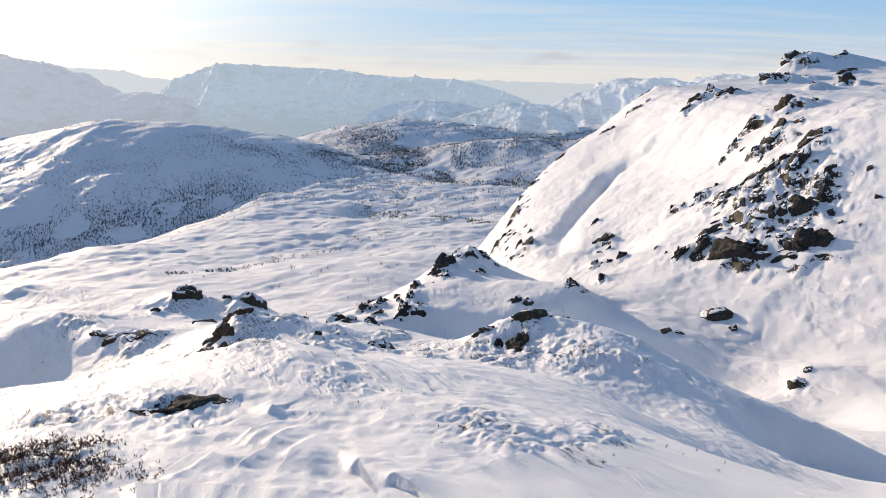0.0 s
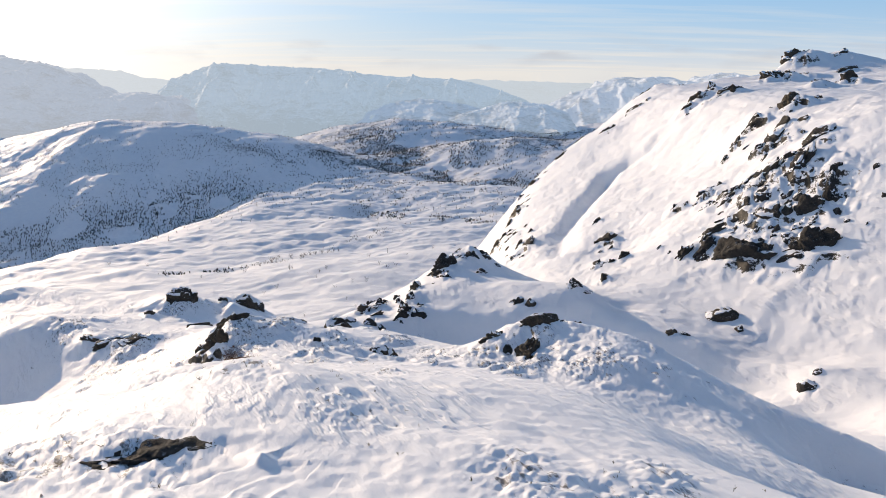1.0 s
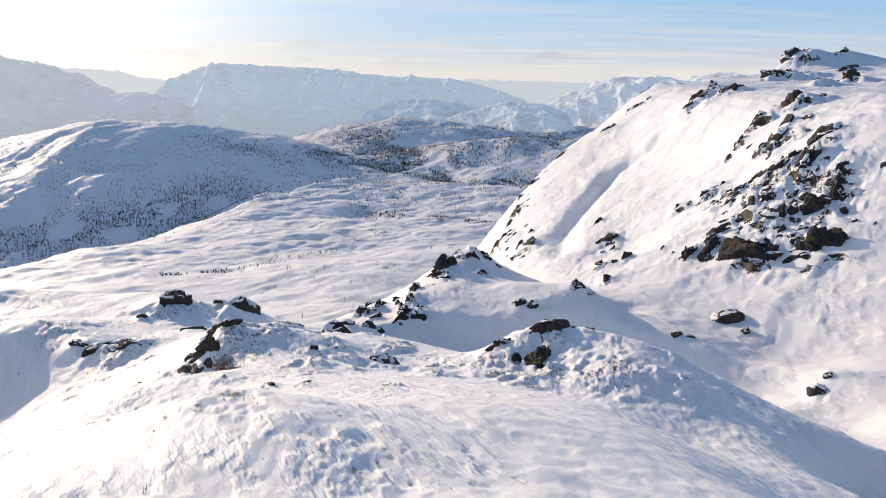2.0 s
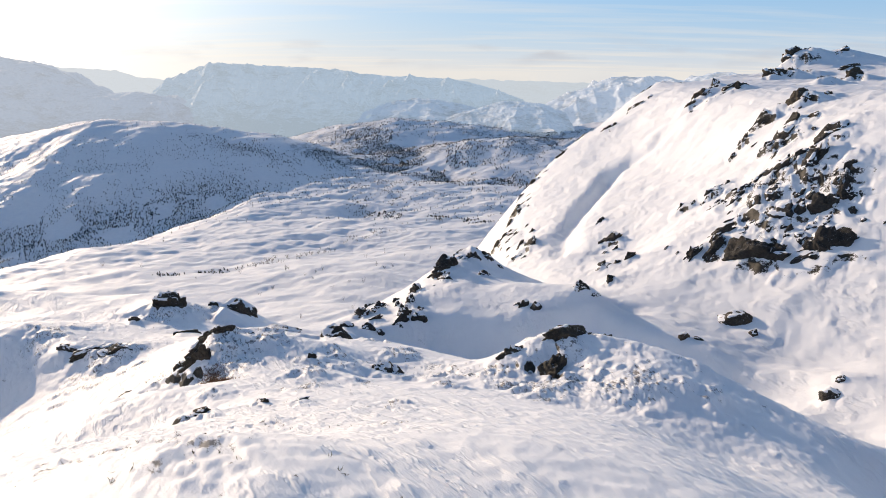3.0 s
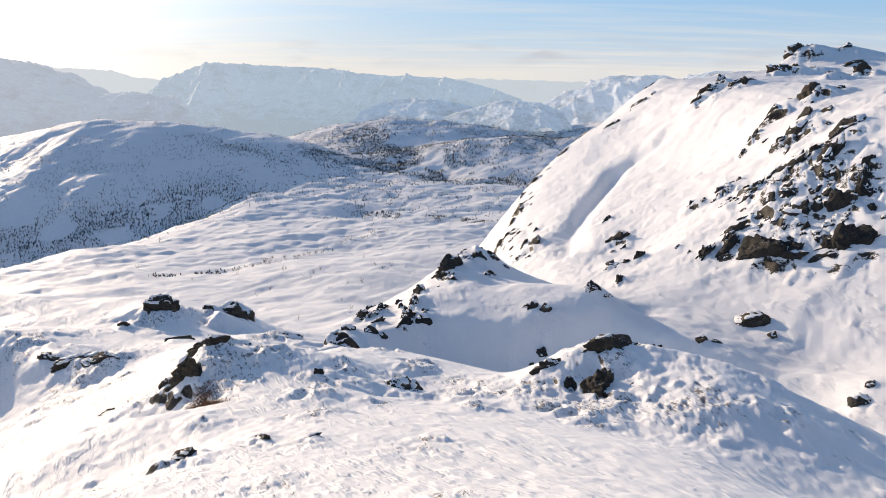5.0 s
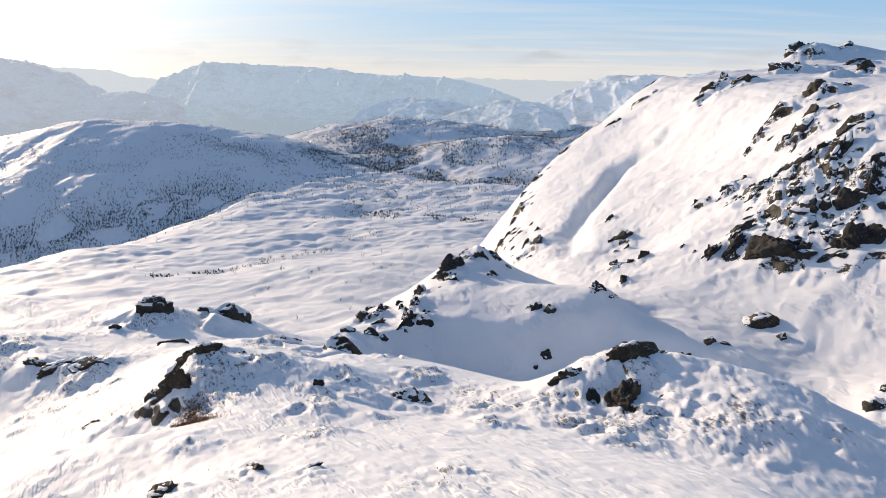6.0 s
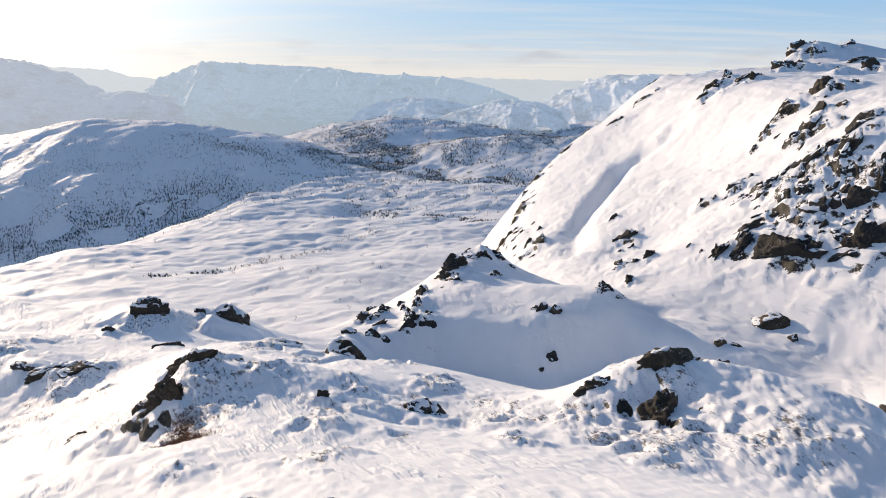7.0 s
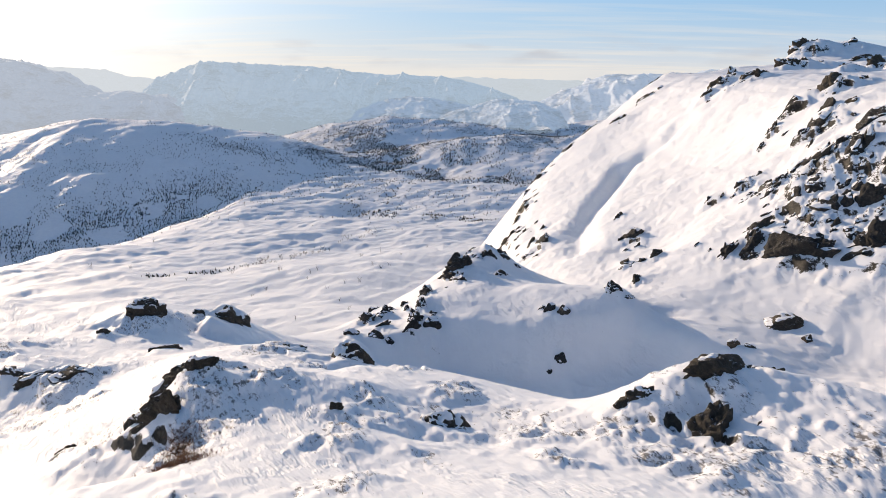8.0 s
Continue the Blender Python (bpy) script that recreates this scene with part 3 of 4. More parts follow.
def spur_height(x, y):
    z = -4.0 - 0.345 * np.maximum(y, -30)
    for cx, cy, r, h in CREST + SPUR + HOLLOW + MOUND:
        k = np.nonzero((np.abs(x - cx) < 3.2 * r) & (np.abs(y - cy) < 3.2 * r))
        z[k] += h * np.exp(-((x[k] - cx) ** 2 + (y[k] - cy) ** 2) / (r * r))
    # steep lee of the mound, and the rock ribs of the two knolls
    d, _ = along(x, y, LEE)
    c = np.maximum(-d, 0)
    z = z - 10 * smooth(-36, -20, x) * smooth(124, 100, x) * smooth(0, 17, c) * np.exp(-(np.maximum(c - 22, 0) / 30) ** 2)
    for line, wide in ((RIB, 4.5), (KNOLL_RIB, 3.6)):
        d, h = along(x, y, line)
        z = z + h * np.exp(-np.where(d > 0, (d / wide) ** 2, (d / (0.55 * wide)) ** 2))
    z = z - 2.8 * np.exp(-((x - 114) / 38) ** 2 - ((y - 264) / 36) ** 2)
    z = z + 1.2 * smooth(-38, -60, x) * rolls((0.9 * y - 0.43 * x) / 15, (0.9 * x + 0.43 * y) / 30, 33)
    d, _ = along(x, y, BRINK)
    return z - 0.30 * softplus(d, 5.0)


def hill_height(x, y):
    u = x - 0.5 * softplus(335 - y, 8.0)
    z = 0.0
    for k in (-18, -9, 0, 9, 18):
        z = z + 0.2 * np.interp(u + k, [-400, 20, 60, 92, 141, 178, 205, 240, 300, 470, 900, 3000],
                                [-340, -125, -100, -85, -60, -28, -13, -13, -11, -1, 12, 60])
    z = z - 5 * np.exp(-(((x - 135) + 0.5 * (y - 480)) / 30) ** 2 - ((y - 470) / 70) ** 2)
    d, deep = along(x, y, GULLY)
    z = z - deep * np.exp(-(d / 8.0) ** 2 - 0.5 * np.maximum(d / 8.0, 0))
    z = z + 10 * np.exp(-((x - 115) / 40) ** 2 - ((y - 635) / 60) ** 2)
    z = z + 17 * np.exp(-((x - 515) / 70) ** 4 - ((y - 985) / 60) ** 2)
    z = z - 7 * np.exp(-((x - 92) / 20) ** 2 - ((y - 364) / 24) ** 2) + 5 * np.exp(-((x - 178) / 18) ** 2 - ((y - 408) / 22) ** 2)
    d, _ = along(x, y, HILL_BRINK)
    return z - 0.75 * softplus(d, 6.0)


def far_height(x, y):
    d, _ = along(x, y, SHELF)
    # the shelf ends over a shaded valley on one side and runs on into rolling ground on the other
    open_side = smooth(-780, -470, x)
    z = -215.0 - 0.08 * np.clip(y, 0, 1700) - 0.26 * softplus(np.minimum(d, 420), 18.0) * (1 - open_side)
    lift = 0.0
    for k in (-90, 0, 90):
        lift = lift + np.interp(y + k, [1650, 1900, 2300, 2700, 3300], [0, 0, 16, 36, 50]) / 3
    z = z + open_side * lift + 0.13 * softplus(x - 500, 60)
    for line, wide, deep in ((STREAM_BELT, 130, 12), (GORGE, 110, 26)):
        d, _ = along(x, y, line)
        z = z - deep * np.exp(-(d / wide) ** 2)
    rough = smooth(900, 2000, y)
    z = z + 6 * fbm(x / 210 + y / 600, y / 130, 3, 5)
    z = z + (0.8 + 1.4 * rough + 1.5 * fbm(x / 330, y / 330, 2, 12)) * rolls((0.9 * y - 0.43 * x) / 66, (0.9 * x + 0.43 * y) / 210, 9)
    z = z + (0.5 + 0.9 * rough + 0.9 * fbm(x / 190, y / 190, 2, 13)) * rolls((0.93 * y - 0.36 * x) / 27, (0.93 * x + 0.36 * y) / 80, 19)
    z = z + (0.7 + 0.8 * rough) * ridged((x + 0.4 * y) / 62, (y - 0.4 * x) / 30, 4, 35)
    z = z + (0.6 + 0.5 * rough) * rolls((0.96 * y - 0.28 * x) / 13, (0.96 * x + 0.28 * y) / 42, 29)
    for line, slope, r in ((LEFT_HILL, 0.335, 120), (FOREST_HILL, 0.22, 60), (FOREST_RISE, 0.22, 60)):
        z = smax(z, ridge(x, y, line, slope, r), 14.0)
    return z


def bank(x, y):
    """Snow banked over and behind each rock, broken off steeply at its bare face; and where that face is."""
    shape = np.shape(x)
    x, y = np.ravel(x), np.ravel(y)
    add, face = np.zeros(len(x)), np.zeros(len(x))
    for k, (cx, cy, w, h, share, sheer) in enumerate(BANKED):
        near = np.nonzero((np.abs(x - cx) < 2.2 * w) & (np.abs(y - cy) < 3.2 * w))[0]
        if not len(near):
            continue
        dx, dy = (x[near] - cx) / w, (y[near] - cy) / w
        s, c = 0.45 * dx + 0.9 * dy, 0.9 * dx - 0.45 * dy
        s = s + 0.30 * noise2(dx * 2.3 + k, dy * 2.3, 500 + k) + 0.12 * noise2(dx * 6 + k, dy * 6, 600 + k)
        lip = smooth(-0.55, -0.22, s) if sheer else smooth(-1.0, -0.1, s)
        rise = share * min(h, 0.7 * w) * lip * np.exp(-(np.maximum(s, 0) / 1.3) ** 2 - (c / 0.85) ** 2)
        add[near] = np.maximum(add[near], rise)
        if sheer:
            face[near] = np.maximum(face[near], np.exp(-((s + 0.35) / 0.45) ** 2 - (c / 0.8) ** 2))
    return add.reshape(shape), face.reshape(shape)


def scour(x, y):
    """How far the wind has swept the snow off the stones and tussocks: 0 to 1."""
    m = 0.0
    for cx, cy, r in SWEPT_NEAR + SWEPT_WIDE + SWEPT_MID + SWEPT_FRONT:
        m = np.maximum(m, np.exp(-(((x - cx) / r) ** 2 + ((y - cy) / (r * 1.5)) ** 2)))
    for line, shift, wide, most in ((KNOLL_RIB, -6.0, 8.0, 0.85), (RIB, -4.0, 5.0, 0.35)):
        d, _ = along(x, y, line)
        m = np.maximum(m, most * np.exp(-((d - shift) / wide) ** 2) * smooth(-0.35, 0.35, fbm(x / 7.0, y / 7.0, 3, 84)))
    return np.clip(m * (1.0 + 0.7 * fbm(x / 3.1, y / 3.1, 3, 88)), 0, 1)


def crag(x, y):
    """Where broken rock stands out of the hillside: 0 to 1."""
    m = 0.0
    for cx, cy, r in CRAGS:
        m = np.maximum(m, np.exp(-(((x - cx) / r) ** 2 + ((y - cy) / r) ** 2)))
    return m


def drifts(u, v, seed):
    """Wind-cut drifts: a slow rise and a sharp step down."""
    t = 1.7 * noise2(u, v, seed) + 0.5 * noise2(u * 2.3, v * 1.9, seed + 3)
    f = t - np.floor(t)
    return f - smooth(0.80, 1.0, f)


def only(where, form, x, y, rest):
    """form(x, y) where it counts, rest elsewhere."""
    out = np.full(np.shape(x), float(rest))
    k = np.nonzero(where)
    if len(k[0]):
        out[k] = form(x[k], y[k])
    return out


def near_detail(x, y):
    r = np.hypot(x + 5, y - 10)
    near = 1 - smooth(120, 420, r)
    # sastrugi close by, packed drifts farther down
    z = (1 - smooth(60, 110, r)) * 0.035 * fbm((x + 0.22 * y) / 0.9, (y - 0.22 * x) / 2.2, 3, 76)
    z = z + near * smooth(40, 90, r) * 0.07 * smooth(-0.2, 0.5, fbm(x / 19, y / 19, 2, 78)) * drifts((x * 0.8 + y * 0.6) / 9, (y * 0.8 - x * 0.6) / 5, 77)
    z = z + 0.05 * near * fbm(x / 0.9, y / 0.9, 3, 63)
    m = scour(x, y)
    lump = smooth(0.0, 0.55, fbm(x / 4.4, y / 3.8, 3, 97)) + 0.25 * smooth(0.0, 0.5, fbm(x / 1.6, y / 1.5, 3, 98))
    return z + m * (0.13 * fbm(x / 1.1, y / 1.3, 4, 90, 0.66) + (0.14 + 0.36 * smooth(35, 75, r)) * lump + 0.06 * fbm(x / 0.33, y / 0.36, 2, 95))


def front_drifts(x, y):
    z = 0.0
    for line in DRIFTS:
        d, h = along(x, y, line)
        z = z + h * np.exp(-np.where(d > 0, (d / 1.3) ** 2, (d / 0.2) ** 2))
    return z


def middle_detail(x, y):
    r = np.hypot(x + 5, y - 10)
    z = smooth(150, 220, r) * (1 - smooth(500, 900, r)) * 0.22 * drifts((x - 0.3 * y) / 26, (y + 0.3 * x) / 9, 79)
    return z + crag(x, y) * (1.6 * ridged(x / 11, y / 13, 4, 150) + 1.1 * drifts((x + y) / 17, (x - y) / 9, 155)) + bank(x, y)[0]


def hill_detail(x, y):
    u, v = x * 0.5 + y * 0.87, x * 0.87 - y * 0.5
    return 0.32 * rolls(u / 5.0, v / 22, 160) + 0.4 * drifts(u / 7, v / 16, 161) + 0.2 * fbm(x / 5, y / 8, 4, 165, 0.62)


def far_detail(x, y):
    r = np.hypot(x + 5, y - 10)
    z = smooth(500, 1500, r) * 7 * fbm(x / 160, y / 160, 5, 40)
    z = z + smooth(1500, 2000, r) * (2.6 + 2.4 * fbm(x / 230, y / 230, 2, 47)) * rolls((0.75 * y - 0.66 * x) / 42, (0.75 * x + 0.66 * y) / 130, 46)
    return z + smooth(400, 900, r) * 0.8 * rolls((0.83 * x - 0.55 * y) / 13, (0.55 * x + 0.83 * y) / 60, 44)


def height(x, y):
    """Height of the snow surface."""
    x, y = np.asarray(x, float), np.asarray(y, float)
    r = np.hypot(x + 5, y - 10)
    hill = only((r > 120) & (r < 2300) & (x > -180), hill_height, x, y, -900)
    spur = only(r < 950, spur_height, x, y, -900)
    z = smax(spur, hill, 1.5)
    z = smax(z, only(r > 230, far_height, x, y, -900), 3.0)
    z = z + only(r > 400, far_detail, x, y, 0)
    z = z + (0.10 + 0.5 * smooth(60, 250, r)) * fbm(x / 14, y / 14, 4, 60)
    z = z + only(r < 420, near_detail, x, y, 0) + only(r < 45, front_drifts, x, y, 0) + only(r < 1350, middle_detail, x, y, 0)
    on_hill = smooth(-2, 4, hill - spur) * (1 - smooth(900, 1200, r))
    return z + on_hill * only(on_hill > 0.001, hill_detail, x, y, 0)


def link(name, verts, faces, material=None, flat=False):
    me = bpy.data.meshes.new(name)
    me.from_pydata(verts, [], faces)
    if not flat:
        me.polygons.foreach_set("use_smooth", [True] * len(me.polygons))
    if material:
        me.materials.append(material)
    return new(name, me)


# ---- ground: one sheet, finest ahead of the walk ----
CX, CY = -5.0, 10.0
turn = np.concatenate([np.linspace(-38, 38, 800), np.linspace(38, 322, 70)[1:-1]])
spans = ((5, 40, 190), (40, 450, 600), (450, 1200, 180), (1200, 3400, 320), (3400, 4950, 40))
rings = np.concatenate([np.geomspace(a, b, n, endpoint=b == 4950) for a, b, n in spans])
A, Rr = np.meshgrid(np.radians(turn), rings)
GX, GY = CX + Rr * np.sin(A), CY + Rr * np.cos(A)
GZ = height(GX, GY)
rows_n, cols_n = GX.shape
verts = np.stack([GX.ravel(), GY.ravel(), GZ.ravel()], 1)
verts = np.vstack([verts, [[CX, CY, GZ[0].mean()]]])
i = np.arange(rows_n - 1)[:, None] * cols_n
j = np.arange(cols_n)[None, :]
jn = (j + 1) % cols_n
quads = np.stack([i + j, i + jn, i + cols_n + jn, i + cols_n + j], -1).reshape(-1, 4)
quads = quads[:, ::-1]
me = bpy.data.meshes.new("ground")
fan = [(int(a), int((a + 1) % cols_n), len(verts) - 1) for a in range(cols_n)]
nq = len(quads)
me.vertices.add(len(verts))
me.vertices.foreach_set("co", verts.ravel())
me.loops.add(nq * 4 + len(fan) * 3)
me.polygons.add(nq + len(fan))
me.loops.foreach_set("vertex_index", np.concatenate([quads.ravel(), np.array(fan).ravel()[::1]]).astype(np.int32))
me.polygons.foreach_set("loop_start", np.concatenate([np.arange(nq) * 4, nq * 4 + np.arange(len(fan)) * 3]).astype(np.int32))
me.polygons.foreach_set("use_smooth", np.ones(nq + len(fan), bool))
me.update(calc_edges=True)
me.validate()
me.materials.append(snow)
ground = tagged(new("ground", me), "wind-packed snow over a mountainside falling to a wide valley", "snow ground", kind="structure")


def woodland(x, y):
    m = 0.0
    for line, wide in ((STREAM_BELT, 110), (GORGE, 150), (FOREST_HILL, 420), (FOREST_RISE, 330), (HILL_BELT, 40)):
        d, _ = along(x, y, line)
        m = np.maximum(m, np.exp(-(d / wide) ** 2))
    return np.clip(m * (0.75 + 0.55 * fbm(x / 170, y / 170, 4, 120)) + 0.07 * smooth(1400, 2000, y), 0, 1)


for key, values in (("swept", only(Rr < 420, scour, GX, GY, 0)),
                    ("crag", only(Rr < 1350, lambda x, y: np.maximum(crag(x, y), bank(x, y)[1]), GX, GY, 0)), ("scrub", only(Rr > 1000, woodland, GX, GY, 0))):
    attr = me.attributes.new(key, "FLOAT", "POINT")
    attr.data.foreach_set("value", np.append(values.ravel(), 0.0).astype(np.float32))


def ground_at(x, y):
    return float(height(np.array([x]), np.array([y]))[0])


# ---- far ranges, behind all the rest ----


def range_mesh(name, line, front, rear, slope, rough, mat, label, seed):
    pts = np.array(line, float)
    run = np.concatenate([[0], np.cumsum(np.hypot(np.diff(pts[:, 0]), np.diff(pts[:, 1])))])
    s = np.linspace(0, run[-1], 420)
    x, y, z = (np.interp(s, run, pts[:, i]) for i in range(3))
    v = np.concatenate([-np.geomspace(front, 6, 70), [0], np.linspace(15, rear, 6)])
    X = np.repeat(x[None], len(v), 0)
    Y = y[None] + v[:, None]
    Z = z[None] - slope * (np.sqrt(v[:, None] ** 2 + 900) - 30)
    away = smooth(0, 250, np.abs(v))[:, None]
    gully = ridged(X / 210, Y / 420, 5, seed)
    Z = Z + away * rough * gully + 5 * fbm(X / 60, Y / 60, 4, seed + 5)
    n = len(s)
    i = np.arange(len(v) - 1)[:, None] * n
    j = np.arange(n - 1)[None]
    q = np.stack([i + j, i + j + 1, i + n + j + 1, i + n + j], -1).reshape(-1, 4)
    ob = link(name, np.stack([X, Y, Z], -1).reshape(-1, 3).tolist(), q.tolist(), mat)
    return tagged(ob, label, "mountain", kind="structure")


# each range's own glow, by colour and share, stands in for haze
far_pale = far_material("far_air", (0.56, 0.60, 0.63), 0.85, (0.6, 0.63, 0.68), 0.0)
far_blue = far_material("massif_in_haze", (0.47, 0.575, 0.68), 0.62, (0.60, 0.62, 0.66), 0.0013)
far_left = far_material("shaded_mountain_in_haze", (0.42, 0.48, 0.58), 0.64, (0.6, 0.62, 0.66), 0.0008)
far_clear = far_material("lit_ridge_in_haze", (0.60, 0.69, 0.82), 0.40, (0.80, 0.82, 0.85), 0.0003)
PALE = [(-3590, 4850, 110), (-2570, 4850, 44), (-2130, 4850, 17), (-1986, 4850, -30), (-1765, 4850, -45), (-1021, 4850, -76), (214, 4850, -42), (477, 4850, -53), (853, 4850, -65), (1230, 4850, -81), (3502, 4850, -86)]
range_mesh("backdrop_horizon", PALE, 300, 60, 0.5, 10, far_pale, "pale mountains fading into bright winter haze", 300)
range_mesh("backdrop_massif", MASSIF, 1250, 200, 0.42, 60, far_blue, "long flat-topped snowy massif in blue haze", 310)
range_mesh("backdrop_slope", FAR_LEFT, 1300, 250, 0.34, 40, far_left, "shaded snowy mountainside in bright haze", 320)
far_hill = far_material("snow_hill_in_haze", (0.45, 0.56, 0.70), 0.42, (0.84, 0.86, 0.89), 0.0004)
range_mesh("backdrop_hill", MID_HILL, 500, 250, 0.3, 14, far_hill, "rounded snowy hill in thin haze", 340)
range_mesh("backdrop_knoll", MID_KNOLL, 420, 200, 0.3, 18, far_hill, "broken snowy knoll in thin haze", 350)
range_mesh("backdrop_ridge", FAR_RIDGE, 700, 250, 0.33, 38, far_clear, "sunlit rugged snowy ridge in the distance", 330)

# ---- stones ----


def noise3(v, seed):
    return (noise2(v[:, 0] + 0.7 * v[:, 2], v[:, 1] - 0.4 * v[:, 2], seed) + noise2(v[:, 1] + 5.2, v[:, 2] * 1.1 + v[:, 0] * 0.3, seed + 1)
            + noise2(v[:, 2] + 9.1, v[:, 0] + 0.5 * v[:, 1], seed + 2)) / 1.7


SPHERES = {}
for level in (3, 4, 5):
    bm = bmesh.new()
    bmesh.ops.create_icosphere(bm, subdivisions=level, radius=1.0)
    bm.verts.ensure_lookup_table()
    SPHERES[level] = (np.array([v.co[:] for v in bm.verts]), np.array([[v.index for v in f.verts] for f in bm.faces]))
    bm.free()


def normals(v, f):
    n = np.cross(v[f[:, 1]] - v[f[:, 0]], v[f[:, 2]] - v[f[:, 0]])
    out = np.zeros_like(v)
    for k in range(3):
        np.add.at(out, f[:, k], n)
    return out / np.maximum(np.linalg.norm(out, axis=1, keepdims=True), 1e-9)


def mesh_from(name, v, f, mat):
    me = bpy.data.meshes.new(name)
    me.vertices.add(len(v))
    me.vertices.foreach_set("co", v.astype(np.float32).ravel())
    me.loops.add(len(f) * 3)
    me.polygons.add(len(f))
    me.loops.foreach_set("vertex_index", f.astype(np.int32).ravel())
    me.polygons.foreach_set("loop_start", (np.arange(len(f)) * 3).astype(np.int32))
    me.update(calc_edges=True)
    me.materials.append(mat)
    return me


def pieces(f, n):
    """Faces of a mesh, sorted into its separate pieces, largest first."""
    lab = np.arange(n)
    while True:
        low = lab[f].min(1)
        old = lab.copy()
        for k in range(3):
            np.minimum.at(lab, f[:, k], low)
        if (lab == old).all():
            break
    tag = lab[f[:, 0]]
    names, counts = np.unique(tag, return_counts=True)
    return [f[tag == t] for t in names[np.argsort(-counts)]]


def stone(name, x, y, w, h, seed, mat, label, group="", snowy=0.35, level=4, depth=0.85, out=0.8, lean=1.0, round_top=False, drape=False, rugged=0.8):
    """One weathered stone set in the slope, with the snow that lies on it."""
    rng = np.random.RandomState(seed)
    v, f = SPHERES[level]
    v = v.copy()
    for k in range(16):
        n = rng.normal(size=3)
        n[2] = abs(n[2]) * 0.9 if k % 3 else n[2]
        n /= np.linalg.norm(n)
        c = rng.uniform(0.36, 0.72) if k % 2 else rng.uniform(0.6, 0.85)
        if round_top:
            c = rng.uniform(0.66, 0.92)
        v -= np.maximum(0, v @ n - c)[:, None] * n[None] * 0.97
    d = v / np.maximum(np.linalg.norm(v, axis=1, keepdims=True), 1e-6)
    if round_top:
        rugged, lean = 0.45, 0.45
    lump = 0.14 * noise3(d * 1.3 + seed, seed) + 0.17 * (0.5 - 2 * np.abs(noise3(d * 3.1 + seed, seed + 5)))
    step = noise3(np.stack([d[:, 0] * 1.5, d[:, 1] * 1.5, d[:, 2] * 7], 1) + seed, seed + 9)
    fine = 0.09 * (0.4 - 2 * np.abs(noise3(d * 8 + seed, seed + 13))) + 0.05 * noise3(d * 19 + seed, seed + 17)
    v = v * (1 + rugged * (lump + 0.13 * np.tanh(4 * step) + fine))[:, None]
    ang = rng.uniform(-0.7, 0.7)
    ca, sa = math.cos(ang), math.sin(ang)
    h = min(h, 0.7 * w)
    size = np.array([w * 0.78, w * 0.78 * depth, h * 1.2]) * (0.85 if round_top else 1.0)
    v = v * size
    v = np.stack([v[:, 0] * ca - v[:, 1] * sa, v[:, 0] * sa + v[:, 1] * ca, v[:, 2]], 1)
    e = 0.45 * w
    g = height(x + np.array([0, e, -e, 0, 0]), y + np.array([0, 0, 0, e, -e]))
    gz, gx, gy = g[0], (g[1] - g[2]) / (2 * e), (g[3] - g[4]) / (2 * e)
    if drape:
        v[:, 2] += height(x + v[:, 0], y + w * 0.15 + v[:, 1]) - gz - np.clip(gy, -1, 1) * w * 0.15
        lean = 0
    v[:, 2] += lean * (np.clip(gx, -1, 1) * v[:, 0] + np.clip(gy, -1, 1) * v[:, 1])
    body = new(name, mesh_from(name, v, f, mat))
    body.location = (x, y + w * 0.15, gz + np.clip(gy, -1, 1) * w * 0.15 + h * (out - 0.80))
    tagged(body, label, "rock", group)
    nn = normals(v, f)
    mask = nn[:, 2] - (1 - snowy) + 0.35 * noise3(d * 2.6 + seed, seed + 21) + 0.2 * noise3(d * 7 + seed, seed + 23)
    mask = smooth(-0.02, 0.22, mask)
    thick = min(0.16, 0.018 * w + 0.02)
    cv = v + nn * ((mask * 1.5 - 0.5) * thick)[:, None]
    cf = f[(mask[f].max(1) > 0.12)]
    for part in (pieces(cf, len(v))[:4] if len(cf) else []):
        if len(part) < 0.02 * len(f):
            continue
        used, inv = np.unique(part, return_inverse=True)
        cm = mesh_from("snow_cap", cv[used], inv.reshape(-1, 3), cap_snow)
        cm.polygons.foreach_set("use_smooth", np.ones(len(part), bool))
        cap = new("snow_cap", cm)
        cap.parent = body
        tagged(cap, "wind-packed snow lying on the stone")
    return body


